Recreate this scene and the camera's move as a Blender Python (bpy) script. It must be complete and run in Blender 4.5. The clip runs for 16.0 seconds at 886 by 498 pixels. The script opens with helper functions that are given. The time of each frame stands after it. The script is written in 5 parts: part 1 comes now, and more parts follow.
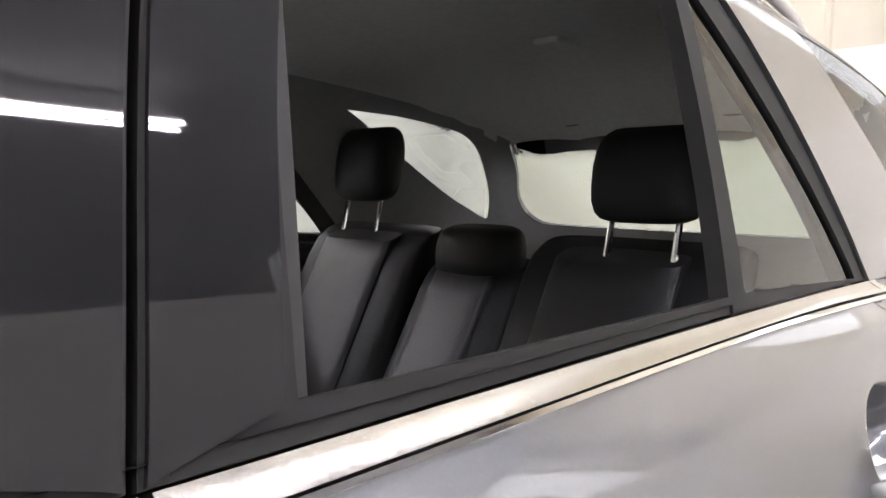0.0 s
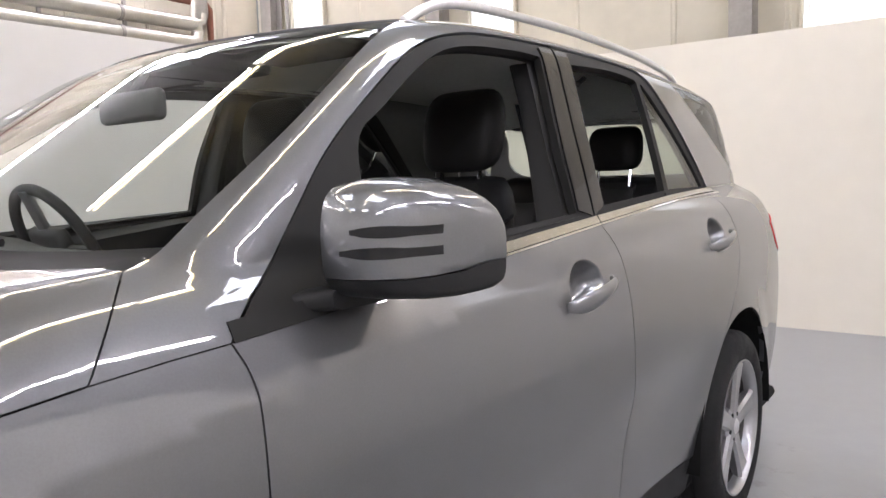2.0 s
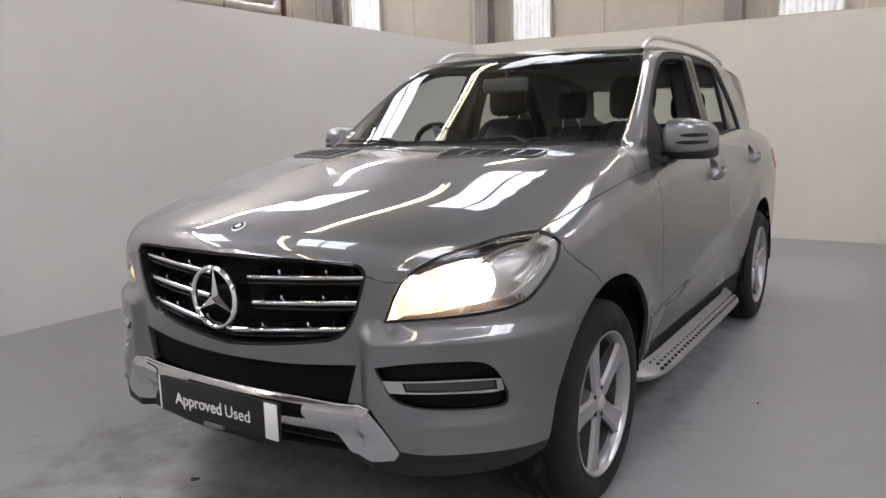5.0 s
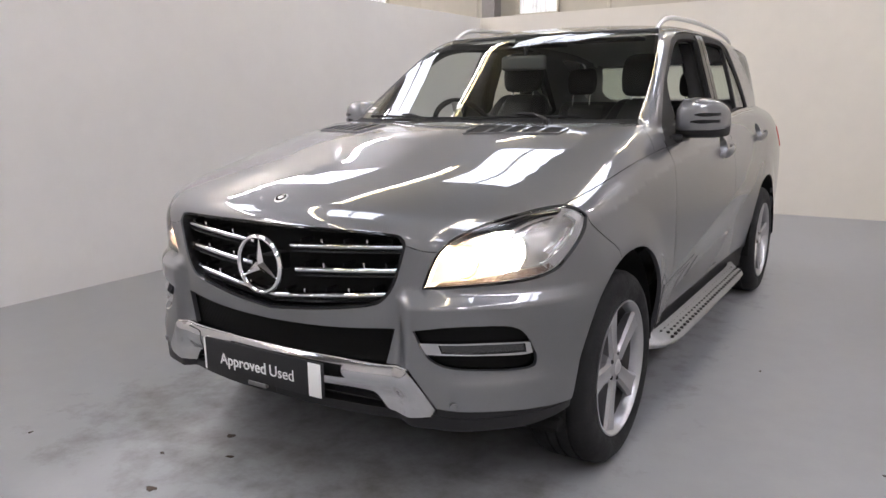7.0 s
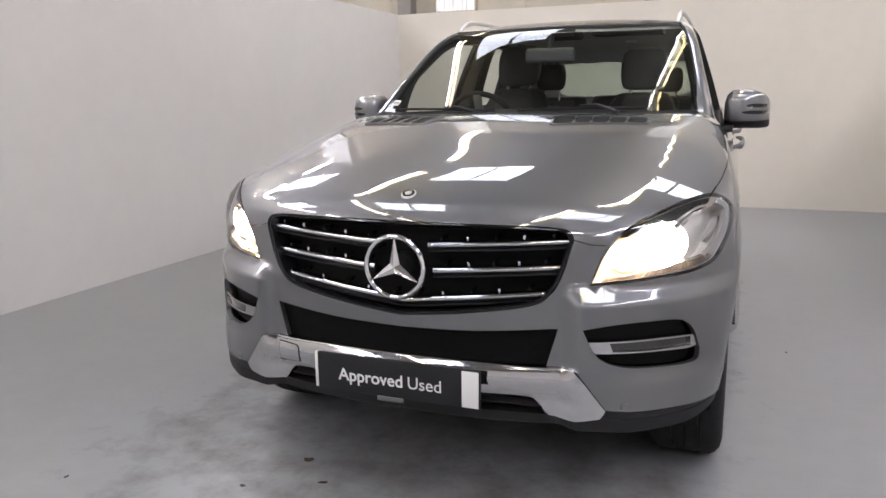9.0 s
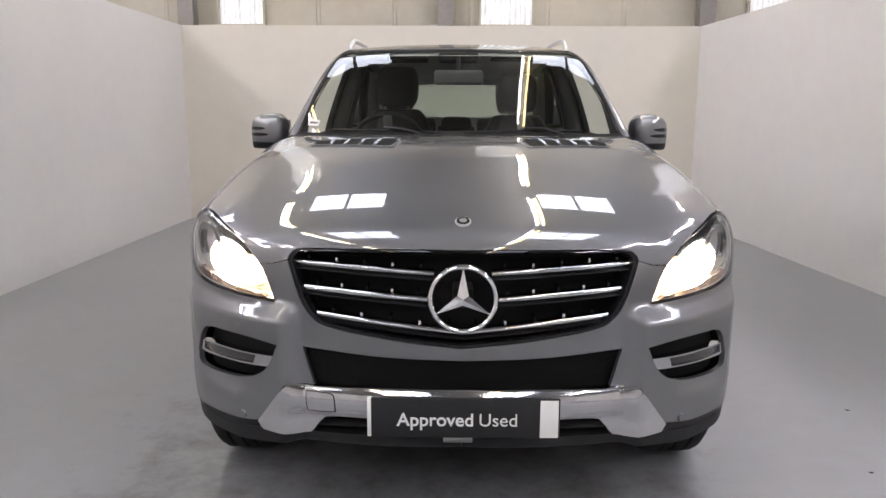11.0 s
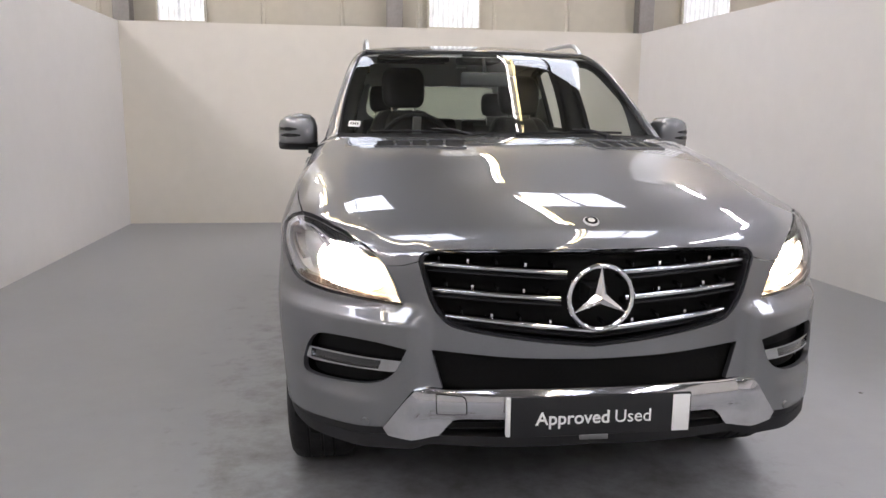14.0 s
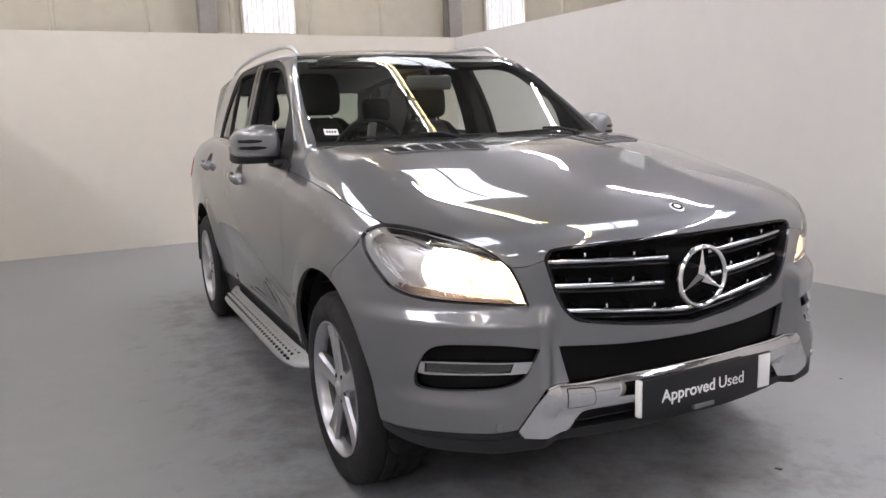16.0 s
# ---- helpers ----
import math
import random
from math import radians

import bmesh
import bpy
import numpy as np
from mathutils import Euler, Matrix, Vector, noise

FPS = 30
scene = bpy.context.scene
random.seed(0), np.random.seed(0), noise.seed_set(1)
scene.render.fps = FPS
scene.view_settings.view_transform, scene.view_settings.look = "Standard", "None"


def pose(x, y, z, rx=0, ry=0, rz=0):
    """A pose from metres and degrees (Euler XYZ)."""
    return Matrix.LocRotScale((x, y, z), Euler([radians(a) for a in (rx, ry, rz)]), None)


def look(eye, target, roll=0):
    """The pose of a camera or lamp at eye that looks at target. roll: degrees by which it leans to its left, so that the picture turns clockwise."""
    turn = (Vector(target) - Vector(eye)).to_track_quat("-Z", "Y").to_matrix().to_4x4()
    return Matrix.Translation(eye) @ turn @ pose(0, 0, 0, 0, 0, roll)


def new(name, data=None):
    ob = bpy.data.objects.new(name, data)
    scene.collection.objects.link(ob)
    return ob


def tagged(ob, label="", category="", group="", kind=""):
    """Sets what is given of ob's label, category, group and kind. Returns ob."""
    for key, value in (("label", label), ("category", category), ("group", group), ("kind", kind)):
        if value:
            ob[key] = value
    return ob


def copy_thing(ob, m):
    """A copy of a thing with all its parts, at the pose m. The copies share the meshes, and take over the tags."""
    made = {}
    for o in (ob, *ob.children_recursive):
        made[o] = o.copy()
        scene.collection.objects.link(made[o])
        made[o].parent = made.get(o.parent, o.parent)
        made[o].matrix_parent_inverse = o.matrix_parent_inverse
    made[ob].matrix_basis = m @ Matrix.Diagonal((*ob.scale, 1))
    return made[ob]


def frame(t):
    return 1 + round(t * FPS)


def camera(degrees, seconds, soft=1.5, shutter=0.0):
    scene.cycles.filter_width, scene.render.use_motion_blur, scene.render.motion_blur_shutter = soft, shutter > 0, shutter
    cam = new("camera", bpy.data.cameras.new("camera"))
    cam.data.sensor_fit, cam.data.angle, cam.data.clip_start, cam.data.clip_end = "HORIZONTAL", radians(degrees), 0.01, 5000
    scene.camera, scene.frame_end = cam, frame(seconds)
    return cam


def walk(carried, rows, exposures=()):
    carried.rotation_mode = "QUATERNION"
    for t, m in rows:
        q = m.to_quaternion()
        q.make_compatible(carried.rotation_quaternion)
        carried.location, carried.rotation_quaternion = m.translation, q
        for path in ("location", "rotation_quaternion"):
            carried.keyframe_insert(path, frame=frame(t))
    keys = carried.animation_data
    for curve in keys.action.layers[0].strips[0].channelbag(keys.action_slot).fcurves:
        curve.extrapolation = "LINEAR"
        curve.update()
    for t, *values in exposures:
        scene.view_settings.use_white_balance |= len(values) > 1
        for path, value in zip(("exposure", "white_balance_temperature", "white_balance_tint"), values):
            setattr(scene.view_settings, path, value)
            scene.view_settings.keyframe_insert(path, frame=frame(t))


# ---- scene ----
cam = camera(61.6, 16.0)
PATH = [
    (0, (1.158, 0.222, 1.369), (-0.285, 1.603, 1.261), 2.2),
    (0.5, (1.31, -0.108, 1.38), (-0.074, 1.331, 1.276), 0.0),
    (1, (1.441, -0.599, 1.38), (0.096, 0.874, 1.23), -1.0),
    (1.5, (1.589, -1.061, 1.365), (0.32, 0.478, 1.219), -1.4),
    (2, (1.694, -1.489, 1.365), (0.509, 0.11, 1.164), -1.8),
    (2.5, (1.706, -1.923, 1.379), (0.538, -0.315, 1.154), -3.5),
    (3, (1.794, -2.395, 1.369), (0.606, -0.8, 1.157), -3.8),
    (3.5, (1.803, -2.836, 1.35), (0.644, -1.224, 1.115), -2.7),
    (4, (1.824, -3.262, 1.37), (0.701, -1.63, 1.089), -2.3),
    (4.5, (1.867, -3.63, 1.379), (0.758, -1.993, 1.08), -1.8),
    (5, (1.839, -3.939, 1.353), (0.768, -2.282, 1.026), -1.5),
    (7.5, (1.807, -4.169, 1.383), (0.765, -2.511, 0.974), -0.3),
    (8, (1.661, -4.258, 1.382), (0.678, -2.565, 0.973), 1.0),
    (8.5, (1.294, -4.379, 1.367), (0.431, -2.622, 0.96), -1.3),
    (9, (0.945, -4.406, 1.346), (0.224, -2.584, 0.944), -0.8),
    (11.5, (-0.091, -4.513, 1.375), (-0.048, -2.545, 1.021), 0.4),
    (12, (-0.082, -4.527, 1.379), (-0.036, -2.557, 1.035), 0.6),
    (12.5, (-0.09, -4.518, 1.38), (-0.048, -2.548, 1.039), 1.2),
    (13, (-0.144, -4.506, 1.37), (-0.083, -2.535, 1.037), 2.0),
    (13.5, (-0.339, -4.465, 1.348), (-0.237, -2.496, 1.01), 2.8),
    (14, (-0.722, -4.448, 1.358), (-0.474, -2.495, 1.005), 0.6),
    (14.5, (-1.018, -4.325, 1.34), (-0.576, -2.408, 0.979), 1.4),
    (15, (-1.298, -4.223, 1.342), (-0.66, -2.365, 0.969), -0.4),
    (15.5, (-1.61, -4.162, 1.354), (-0.795, -2.372, 0.989), -1.2),
    (16, (-1.738, -4.123, 1.36), (-0.875, -2.352, 1.014), -2.0),
]
EXPOSURES = [(0.0, 1.3), (0.5, 1.15), (1.0, 0.95), (1.5, 0.8), (2.0, 0.7), (2.5, 0.45), (3.5, -0.15), (4.5, -0.1), (5.0, 0.0), (7.5, 0.28), (9.0, 0.28), (12.5, 0.25), (16.0, 0.25)]
walk(cam, [(t, look(eye, target, roll)) for t, eye, target, roll in PATH], EXPOSURES)

from mathutils import geometry

# ---- world, lights, exposure ----
world = bpy.data.worlds.new("world")
scene.world = world
world.use_nodes = True
world.node_tree.nodes["Background"].inputs[0].default_value = (0.9, 0.95, 1.0, 1)
world.node_tree.nodes["Background"].inputs[1].default_value = 0.25
TUBE_POWER, WARM_POWER, SIDE_POWER, SKY_POWER = 26.0, 16.0, 62.0, 5.8
TUBE_X = (-6.0, -2.7, 1.1, 4.8)
SKY_X = (-5.5, -1.75, 1.93, 5.6)


# ---- materials ----
def material(name, color, rough=0.5, metal=0.0, coat=0.0, spec=0.5, noise_scale=0.0, noise_amount=0.0, bump=0.0, bump_scale=200.0, emit=0.0, emit_color=None, wear=0.0):
    """A principled material with a coarse and a fine variation and fine relief, in object space."""
    m = bpy.data.materials.new(name)
    m.use_nodes = True
    nt = m.node_tree
    b = nt.nodes["Principled BSDF"]
    b.inputs["Base Color"].default_value = (*color, 1)
    b.inputs["Roughness"].default_value = rough
    b.inputs["Metallic"].default_value = metal
    b.inputs["Coat Weight"].default_value = coat
    b.inputs["Coat Roughness"].default_value = 0.02
    b.inputs["Specular IOR Level"].default_value = spec
    co = nt.nodes.new("ShaderNodeTexCoord")
    if noise_amount:
        total = None
        for scale, share in ((noise_scale, 1.0), (noise_scale * 9, 0.6)):
            n = nt.nodes.new("ShaderNodeTexNoise")
            n.inputs["Scale"].default_value, n.inputs["Detail"].default_value = scale, 5
            nt.links.new(co.outputs["Object"], n.inputs["Vector"])
            r = nt.nodes.new("ShaderNodeMapRange")
            r.inputs["From Min"].default_value, r.inputs["From Max"].default_value = 0.3, 0.7
            r.inputs["To Min"].default_value, r.inputs["To Max"].default_value = 1 - noise_amount * share, 1 + noise_amount * share
            nt.links.new(n.outputs["Fac"], r.inputs["Value"])
            if total is None:
                total = r.outputs[0]
            else:
                mu = nt.nodes.new("ShaderNodeMath")
                mu.operation = "MULTIPLY"
                nt.links.new(total, mu.inputs[0])
                nt.links.new(r.outputs[0], mu.inputs[1])
                total = mu.outputs[0]
        mix = nt.nodes.new("ShaderNodeVectorMath")
        mix.operation = "SCALE"
        mix.inputs[0].default_value = color
        nt.links.new(total, mix.inputs["Scale"])
        nt.links.new(mix.outputs[0], b.inputs["Base Color"])
        rr = nt.nodes.new("ShaderNodeMath")
        rr.operation = "MULTIPLY"
        rr.inputs[1].default_value = rough
        nt.links.new(total, rr.inputs[0])
        nt.links.new(rr.outputs[0], b.inputs["Roughness"])
    if bump:
        n = nt.nodes.new("ShaderNodeTexNoise")
        n.inputs["Scale"].default_value, n.inputs["Detail"].default_value = bump_scale, 3
        nt.links.new(co.outputs["Object"], n.inputs["Vector"])
        bp = nt.nodes.new("ShaderNodeBump")
        bp.inputs["Strength"].default_value, bp.inputs["Distance"].default_value = bump, 0.002
        nt.links.new(n.outputs["Fac"], bp.inputs["Height"])
        nt.links.new(bp.outputs[0], b.inputs["Normal"])
    if emit:
        b.inputs["Emission Color"].default_value = (*(emit_color or color), 1)
        b.inputs["Emission Strength"].default_value = emit
    return m


def glass_material(name, tint, rough=0.0):
    m = bpy.data.materials.new(name)
    m.use_nodes = True
    nt = m.node_tree
    nt.nodes.remove(nt.nodes["Principled BSDF"])
    out = nt.nodes["Material Output"]
    tr = nt.nodes.new("ShaderNodeBsdfTransparent")
    tr.inputs[0].default_value = (*tint, 1)
    gl = nt.nodes.new("ShaderNodeBsdfGlossy")
    gl.inputs["Roughness"].default_value = rough
    fr = nt.nodes.new("ShaderNodeFresnel")
    fr.inputs[0].default_value = 1.5
    mx = nt.nodes.new("ShaderNodeMixShader")
    nt.links.new(fr.outputs[0], mx.inputs[0])
    nt.links.new(tr.outputs[0], mx.inputs[1])
    nt.links.new(gl.outputs[0], mx.inputs[2])
    nt.links.new(mx.outputs[0], out.inputs[0])
    return m


PAINT = material("grey_metallic_paint", (0.152, 0.155, 0.164), 0.49, 0.93, 1.0, 0.5, 300.0, 0.05)
PAINT.node_tree.nodes["Principled BSDF"].inputs["Coat IOR"].default_value = 2.05
GRILLE_BLACK = material("grille_black", (0.008, 0.008, 0.008), 0.7, spec=0.12)
BLACK = material("black_plastic", (0.014, 0.014, 0.015), 0.6, spec=0.3, bump=0.15, bump_scale=900)
RUBBER = material("black_rubber_seal", (0.012, 0.012, 0.012), 0.65, spec=0.3)
GLOSS = material("gloss_black_trim", (0.008, 0.008, 0.009), 0.5, coat=0.75, spec=0.05)
CHROME = material("chrome", (0.86, 0.86, 0.87), 0.05, 1.0, noise_scale=20, noise_amount=0.03)
SATIN = material("satin_aluminium", (0.72, 0.72, 0.73), 0.3, 1.0, noise_scale=40, noise_amount=0.05)
BELT = material("satin_waist_trim", (0.6, 0.585, 0.54), 0.22, 1.0, noise_scale=30, noise_amount=0.04)
SILVER = material("silver_wheel_paint", (0.4, 0.4, 0.41), 0.3, 0.75, 0.6, noise_scale=12, noise_amount=0.05)
DARK = material("dark_underbody", (0.01, 0.01, 0.01), 0.9, spec=0.15)
TYRE = material("tyre_rubber", (0.014, 0.014, 0.0145), 0.8, spec=0.25, noise_scale=14, noise_amount=0.18, bump=0.3, bump_scale=300)
LEATHER = material("black_leather", (0.013, 0.013, 0.0135), 0.5, spec=0.25, noise_scale=25, noise_amount=0.12, bump=0.5, bump_scale=350)
FABRIC = material("grey_headliner", (0.72, 0.72, 0.7), 0.95, noise_scale=60, noise_amount=0.06)
DASH = material("dashboard_plastic", (0.03, 0.03, 0.031), 0.6, noise_scale=30, noise_amount=0.06, bump=0.4, bump_scale=500)
TRIM_DARK = material("dark_pillar_trim", (0.035, 0.035, 0.035), 0.8, noise_scale=50, noise_amount=0.05)
TRIMGREY = material("grey_pillar_trim", (0.3, 0.3, 0.29), 0.85, noise_scale=50, noise_amount=0.05)
GLASS = glass_material("clear_glass", (0.66, 0.71, 0.67))
TINT = glass_material("tinted_glass", (0.6, 0.66, 0.61))
LENS = glass_material("lamp_lens", (0.95, 0.95, 0.95))
SKID = material("dulled_chrome", (0.56, 0.56, 0.57), 0.08, 1.0, noise_scale=6, noise_amount=0.05)
MIRROR_GREY = material("grey_plastic", (0.13, 0.13, 0.13), 0.5)
BOARD = material("brushed_step_board", (0.27, 0.27, 0.27), 0.45, 0.85, noise_scale=30, noise_amount=0.08)
WHITE = material("white_plate", (0.75, 0.75, 0.74), 0.4)
RED = material("red_lamp", (0.5, 0.015, 0.015), 0.2, coat=1.0)
BULB = material("bulb", (1, 0.93, 0.8), 0.4, emit=450.0, emit_color=(1, 0.9, 0.76))
BULB_WARM = material("warm_bulb", (1, 0.8, 0.5), 0.4, emit=170.0, emit_color=(1, 0.74, 0.45))


# ---- helpers for meshes ----
def obj(name, me, mat, parent=None, label=""):
    if mat is not None and not me.materials:
        me.materials.append(mat)
    ob = new(name, me)
    if parent is not None:
        ob.parent = parent
    if label:
        ob["label"] = label
    return ob


def part(name, bm, mat, parent=None, label="", smooth=True, angle=40):
    me = bpy.data.meshes.new(name)
    bm.normal_update()
    for f in bm.faces:
        f.smooth = smooth
    if smooth:
        for e in bm.edges:
            if len(e.link_faces) == 2 and e.calc_face_angle(0) > radians(angle):
                e.smooth = False
    bm.to_mesh(me)
    bm.free()
    return obj(name, me, mat, parent, label)


def thing(name, label, category, group="", kind=""):
    return tagged(new(name), label, category, group, kind)


def rbox(a, b, r=0.0, seg=2, m=None, bm=None):
    """A box from corner a to corner b with edges rounded by r."""
    bm = bm or bmesh.new()
    vs = bmesh.ops.create_cube(bm, size=1)["verts"]
    for v in vs:
        v.co = Vector([(a[i] + b[i]) / 2 + v.co[i] * (b[i] - a[i]) for i in range(3)])
    if r:
        es = list({e for v in vs for e in v.link_edges})
        out = bmesh.ops.bevel(bm, geom=es, offset=r, segments=seg, affect="EDGES", profile=0.5)
        vs = list({v for f in out["faces"] for v in f.verts} | {v for v in vs if v.is_valid})
    if m is not None:
        bmesh.ops.transform(bm, matrix=m, verts=vs)
    return bm


def loft(rings, close=True, caps=True, bm=None):
    """A skin over rings of points, all of one count."""
    bm = bm or bmesh.new()
    vs = [[bm.verts.new(p) for p in r] for r in rings]
    n = len(rings[0])
    for a, b in zip(vs, vs[1:]):
        for i in range(n if close else n - 1):
            j = (i + 1) % n
            bm.faces.new((a[i], a[j], b[j], b[i]))
    if caps and close:
        bm.faces.new(vs[0][::-1])
        bm.faces.new(vs[-1])
    bmesh.ops.recalc_face_normals(bm, faces=bm.faces[:])
    return bm


def tube(points, r, sides=10, caps=True, bm=None, flat=1.0):
    """A round bar along points; r may be a list."""
    pts = [Vector(p) for p in points]
    rings = []
    up = Vector((0, 0, 1))
    for i, p in enumerate(pts):
        d = (pts[min(i + 1, len(pts) - 1)] - pts[max(i - 1, 0)]).normalized()
        s = d.cross(up)
        if s.length < 1e-3:
            s = d.cross(Vector((1, 0, 0)))
        s.normalize()
        u = s.cross(d)
        q = r[i] if isinstance(r, (list, tuple)) else r
        rings.append([p + q * (math.cos(2 * math.pi * k / sides) * s + flat * math.sin(2 * math.pi * k / sides) * u) for k in range(sides)])
    return loft(rings, True, caps, bm)


def lathe(profile, seg=48, axis="X"):
    """Turns (distance along the axis, radius) round the axis."""
    bm = bmesh.new()
    rings = []
    for a, r in profile:
        rings.append([(a, r * math.cos(2 * math.pi * k / seg), r * math.sin(2 * math.pi * k / seg)) for k in range(seg)])
    vs = [[bm.verts.new(p) for p in r] for r in rings]
    for a, b in zip(vs, vs[1:]):
        for i in range(seg):
            j = (i + 1) % seg
            bm.faces.new((a[i], a[j], b[j], b[i]))
    return bm


def curve(pts, n=8):
    """A smooth open line through points (Catmull-Rom)."""
    p = np.array(pts, float)
    if len(p) < 3:
        return [p[0] + (p[-1] - p[0]) * k / n for k in range(n + 1)]
    q = np.vstack([2 * p[0] - p[1], p, 2 * p[-1] - p[-2]])
    out = []
    for i in range(1, len(q) - 2):
        a, b, c, d = q[i - 1], q[i], q[i + 1], q[i + 2]
        for k in range(n):
            t = k / n
            out.append(0.5 * (2 * b + (c - a) * t + (2 * a - 5 * b + 4 * c - d) * t * t + (3 * b - a - 3 * c + d) * t ** 3))
    return out + [p[-1]]


def spline(xs, ys):
    """A natural cubic spline."""
    x, y = np.array(xs, float), np.array(ys, float)
    n, h = len(x), np.diff(x)
    A, r = np.eye(n), np.zeros(n)
    for i in range(1, n - 1):
        A[i, i - 1], A[i, i], A[i, i + 1] = h[i - 1], 2 * (h[i - 1] + h[i]), h[i]
        r[i] = 6 * ((y[i + 1] - y[i]) / h[i] - (y[i] - y[i - 1]) / h[i - 1])
    M = np.linalg.solve(A, r)

    def at(v):
        v = np.clip(np.asarray(v, float), x[0], x[-1])
        i = np.clip(np.searchsorted(x, v) - 1, 0, n - 2)
        a, b, g = x[i + 1] - v, v - x[i], h[i]
        return (M[i] * a ** 3 + M[i + 1] * b ** 3) / (6 * g) + (y[i] / g - M[i] * g / 6) * a + (y[i + 1] / g - M[i + 1] * g / 6) * b
    return at


# ---- the car's skin: one smooth solid, from which every panel is cut ----
AXLE_F, AXLE_R, HUB = -1.527, 1.388, 0.368
side_z = spline((0.1, 0.25, 0.38, 0.5, 0.7, 0.85, 1.0, 1.1, 1.18, 1.25, 1.36, 1.6), (0.86, 0.893, 0.918, 0.935, 0.95, 0.953, 0.944, 0.921, 0.886, 0.838, 0.76, 0.6))
side_y = spline((-2.5, -2.1, -1.8, -1.4, -0.8, 0.4, 1.2, 1.7, 2.1, 2.5), (-0.01, 0.002, 0.012, 0.01, 0.002, 0.0, -0.004, -0.012, -0.035, -0.08))
swage_z = spline((-2.5, -1.2, -0.6, 0.4, 1.0, 2.5), (0.5, 0.55, 0.62, 0.755, 0.81, 0.86))
hood_z = spline((-2.6, -2.45, -2.36, -2.25, -2.1, -1.85, -1.6, -1.35, -1.15, -0.9, 0.0, 2.6), (0.80, 0.9602, 1.0206, 1.0707, 1.1153, 1.1715, 1.2265, 1.262, 1.2729, 1.285, 1.29, 1.29))
crease_x = spline((-2.4, -2.25, -2.1, -1.9, -1.6, -1.25, -1.0), (0.58, 0.635, 0.695, 0.72, 0.73, 0.71, 0.69))
ridge_z = spline((-2.0, -1.75, -1.45, -1.15, -0.8, -0.15, 0.6), (0.965, 0.99, 1.028, 1.06, 1.088, 1.118, 1.14))
hood_drop = spline((-2.4, -2.1, -1.7, -1.1), (0.1704, 0.0912, 0.0745, 0.0233))
roof_z = spline((-1.5, -0.33, -0.05, 0.3, 0.9, 1.5, 2.0, 2.5), (1.62, 1.715, 1.755, 1.775, 1.778, 1.758, 1.715, 1.64))
taper_y = spline((-1.5, -0.4, 0.37, 1.0, 1.63, 2.27, 2.6), (0.0, 0.0, 0.0, 0.03, 0.08, 0.13, 0.16))
rear_y = spline((0.0, 0.35, 0.5, 0.8, 1.0, 1.3, 1.5, 1.66, 1.9), (2.32, 2.38, 2.42, 2.42, 2.40, 2.345, 2.27, 2.19, 2.05))


def smax(a, b, k):
    h = np.maximum(k - np.abs(a - b), 0) / k
    return np.maximum(a, b) + h * h * k / 4


def step(v, a, b):
    t = np.clip((v - a) / (b - a), 0, 1)
    return t * t * (3 - 2 * t)


def skin(p):
    """Below zero inside the car, above zero outside."""
    ax, y, z = np.abs(p[:, 0]), p[:, 1], p[:, 2]
    S = side_z(z) + side_y(y)
    zc = swage_z(y)
    fall = np.clip(smax((zc - z) / 0.17, 0 * z, 0.4), 0, 1)
    S = S - 0.028 * (1 - (1 - fall) ** 2) * step(y, -1.35, -0.7) * (1 - step(y, 0.55, 1.1))
    for ya, r in ((AXLE_F, 0.46), (AXLE_R, 0.45)):
        d = np.hypot(y - ya, z - HUB)
        S = S + (0.014 if ya < 0 else 0.009) * (1 - step(d, r, r + 0.17)) * step(z, 0.25, 0.45)
    rise = z - ridge_z(y)
    ridge = np.exp(-np.sqrt(rise ** 2 + 2.5e-5) / np.where(rise > 0, 0.034, 0.075))
    S = S + 0.0085 * (ridge - 0.3) * step(y, -1.95, -1.7) * (1 - step(y, -0.2, 0.5)) * step(z, 0.8, 0.95)
    low = ax - S
    H = hood_z(y) - hood_drop(y) * (ax / 0.8) ** 2.44
    out = ax - crease_x(y)
    H = H - 0.11 * (out + np.sqrt(out * out + 1.6e-5)) / 2 * step(-y, 1.02, 1.3)
    low = smax(low, (z - H) * 0.96, 0.07)
    over = np.maximum(ax - 0.6, 0)
    yF = -2.385 + 0.25 * ax ** 2 + 1.45 * over ** 2 + step(ax, 0.48, 0.555) * (0.005 - 0.038 * (1 - np.clip((z - 0.757) / 0.04, 0, 1))) - 0.012 * (1 - step(z, 0.49, 0.545)) * step(ax, 0.6, 0.72) + 0.05 * np.maximum(0.42 - z, 0)
    slope = 0.5 * ax + 2.9 * over
    low = smax(low, (yF - y) / np.sqrt(1 + slope ** 2), 0.08)
    low = smax(low, y - (rear_y(z) - 0.13 * ax ** 2), 0.16)
    low = np.maximum(low, 0.2 - z)
    q = z - 1.25
    G = 0.838 - 0.275 * q - 0.12 * q * q - taper_y(y) * (1 - 0.55 * np.clip(q, 0, 0.5) / 0.45)
    up = ax - G
    up = smax(up, (z - roof_z(y) + 0.07 * ax ** 2) * 0.97, 0.085)
    ws = -1.167 + 0.34 * ax ** 2 + q * 1.755 - 0.24 * ax ** 2 * (q - 0.2)
    up = smax(up, (ws - y) * 0.472, 0.045)
    up = smax(up, (y - (rear_y(z) - 0.13 * ax ** 2)) * 0.9, 0.14)
    up = np.maximum(up, 1.0 - z)
    return -smax(-low, -up, 0.014)


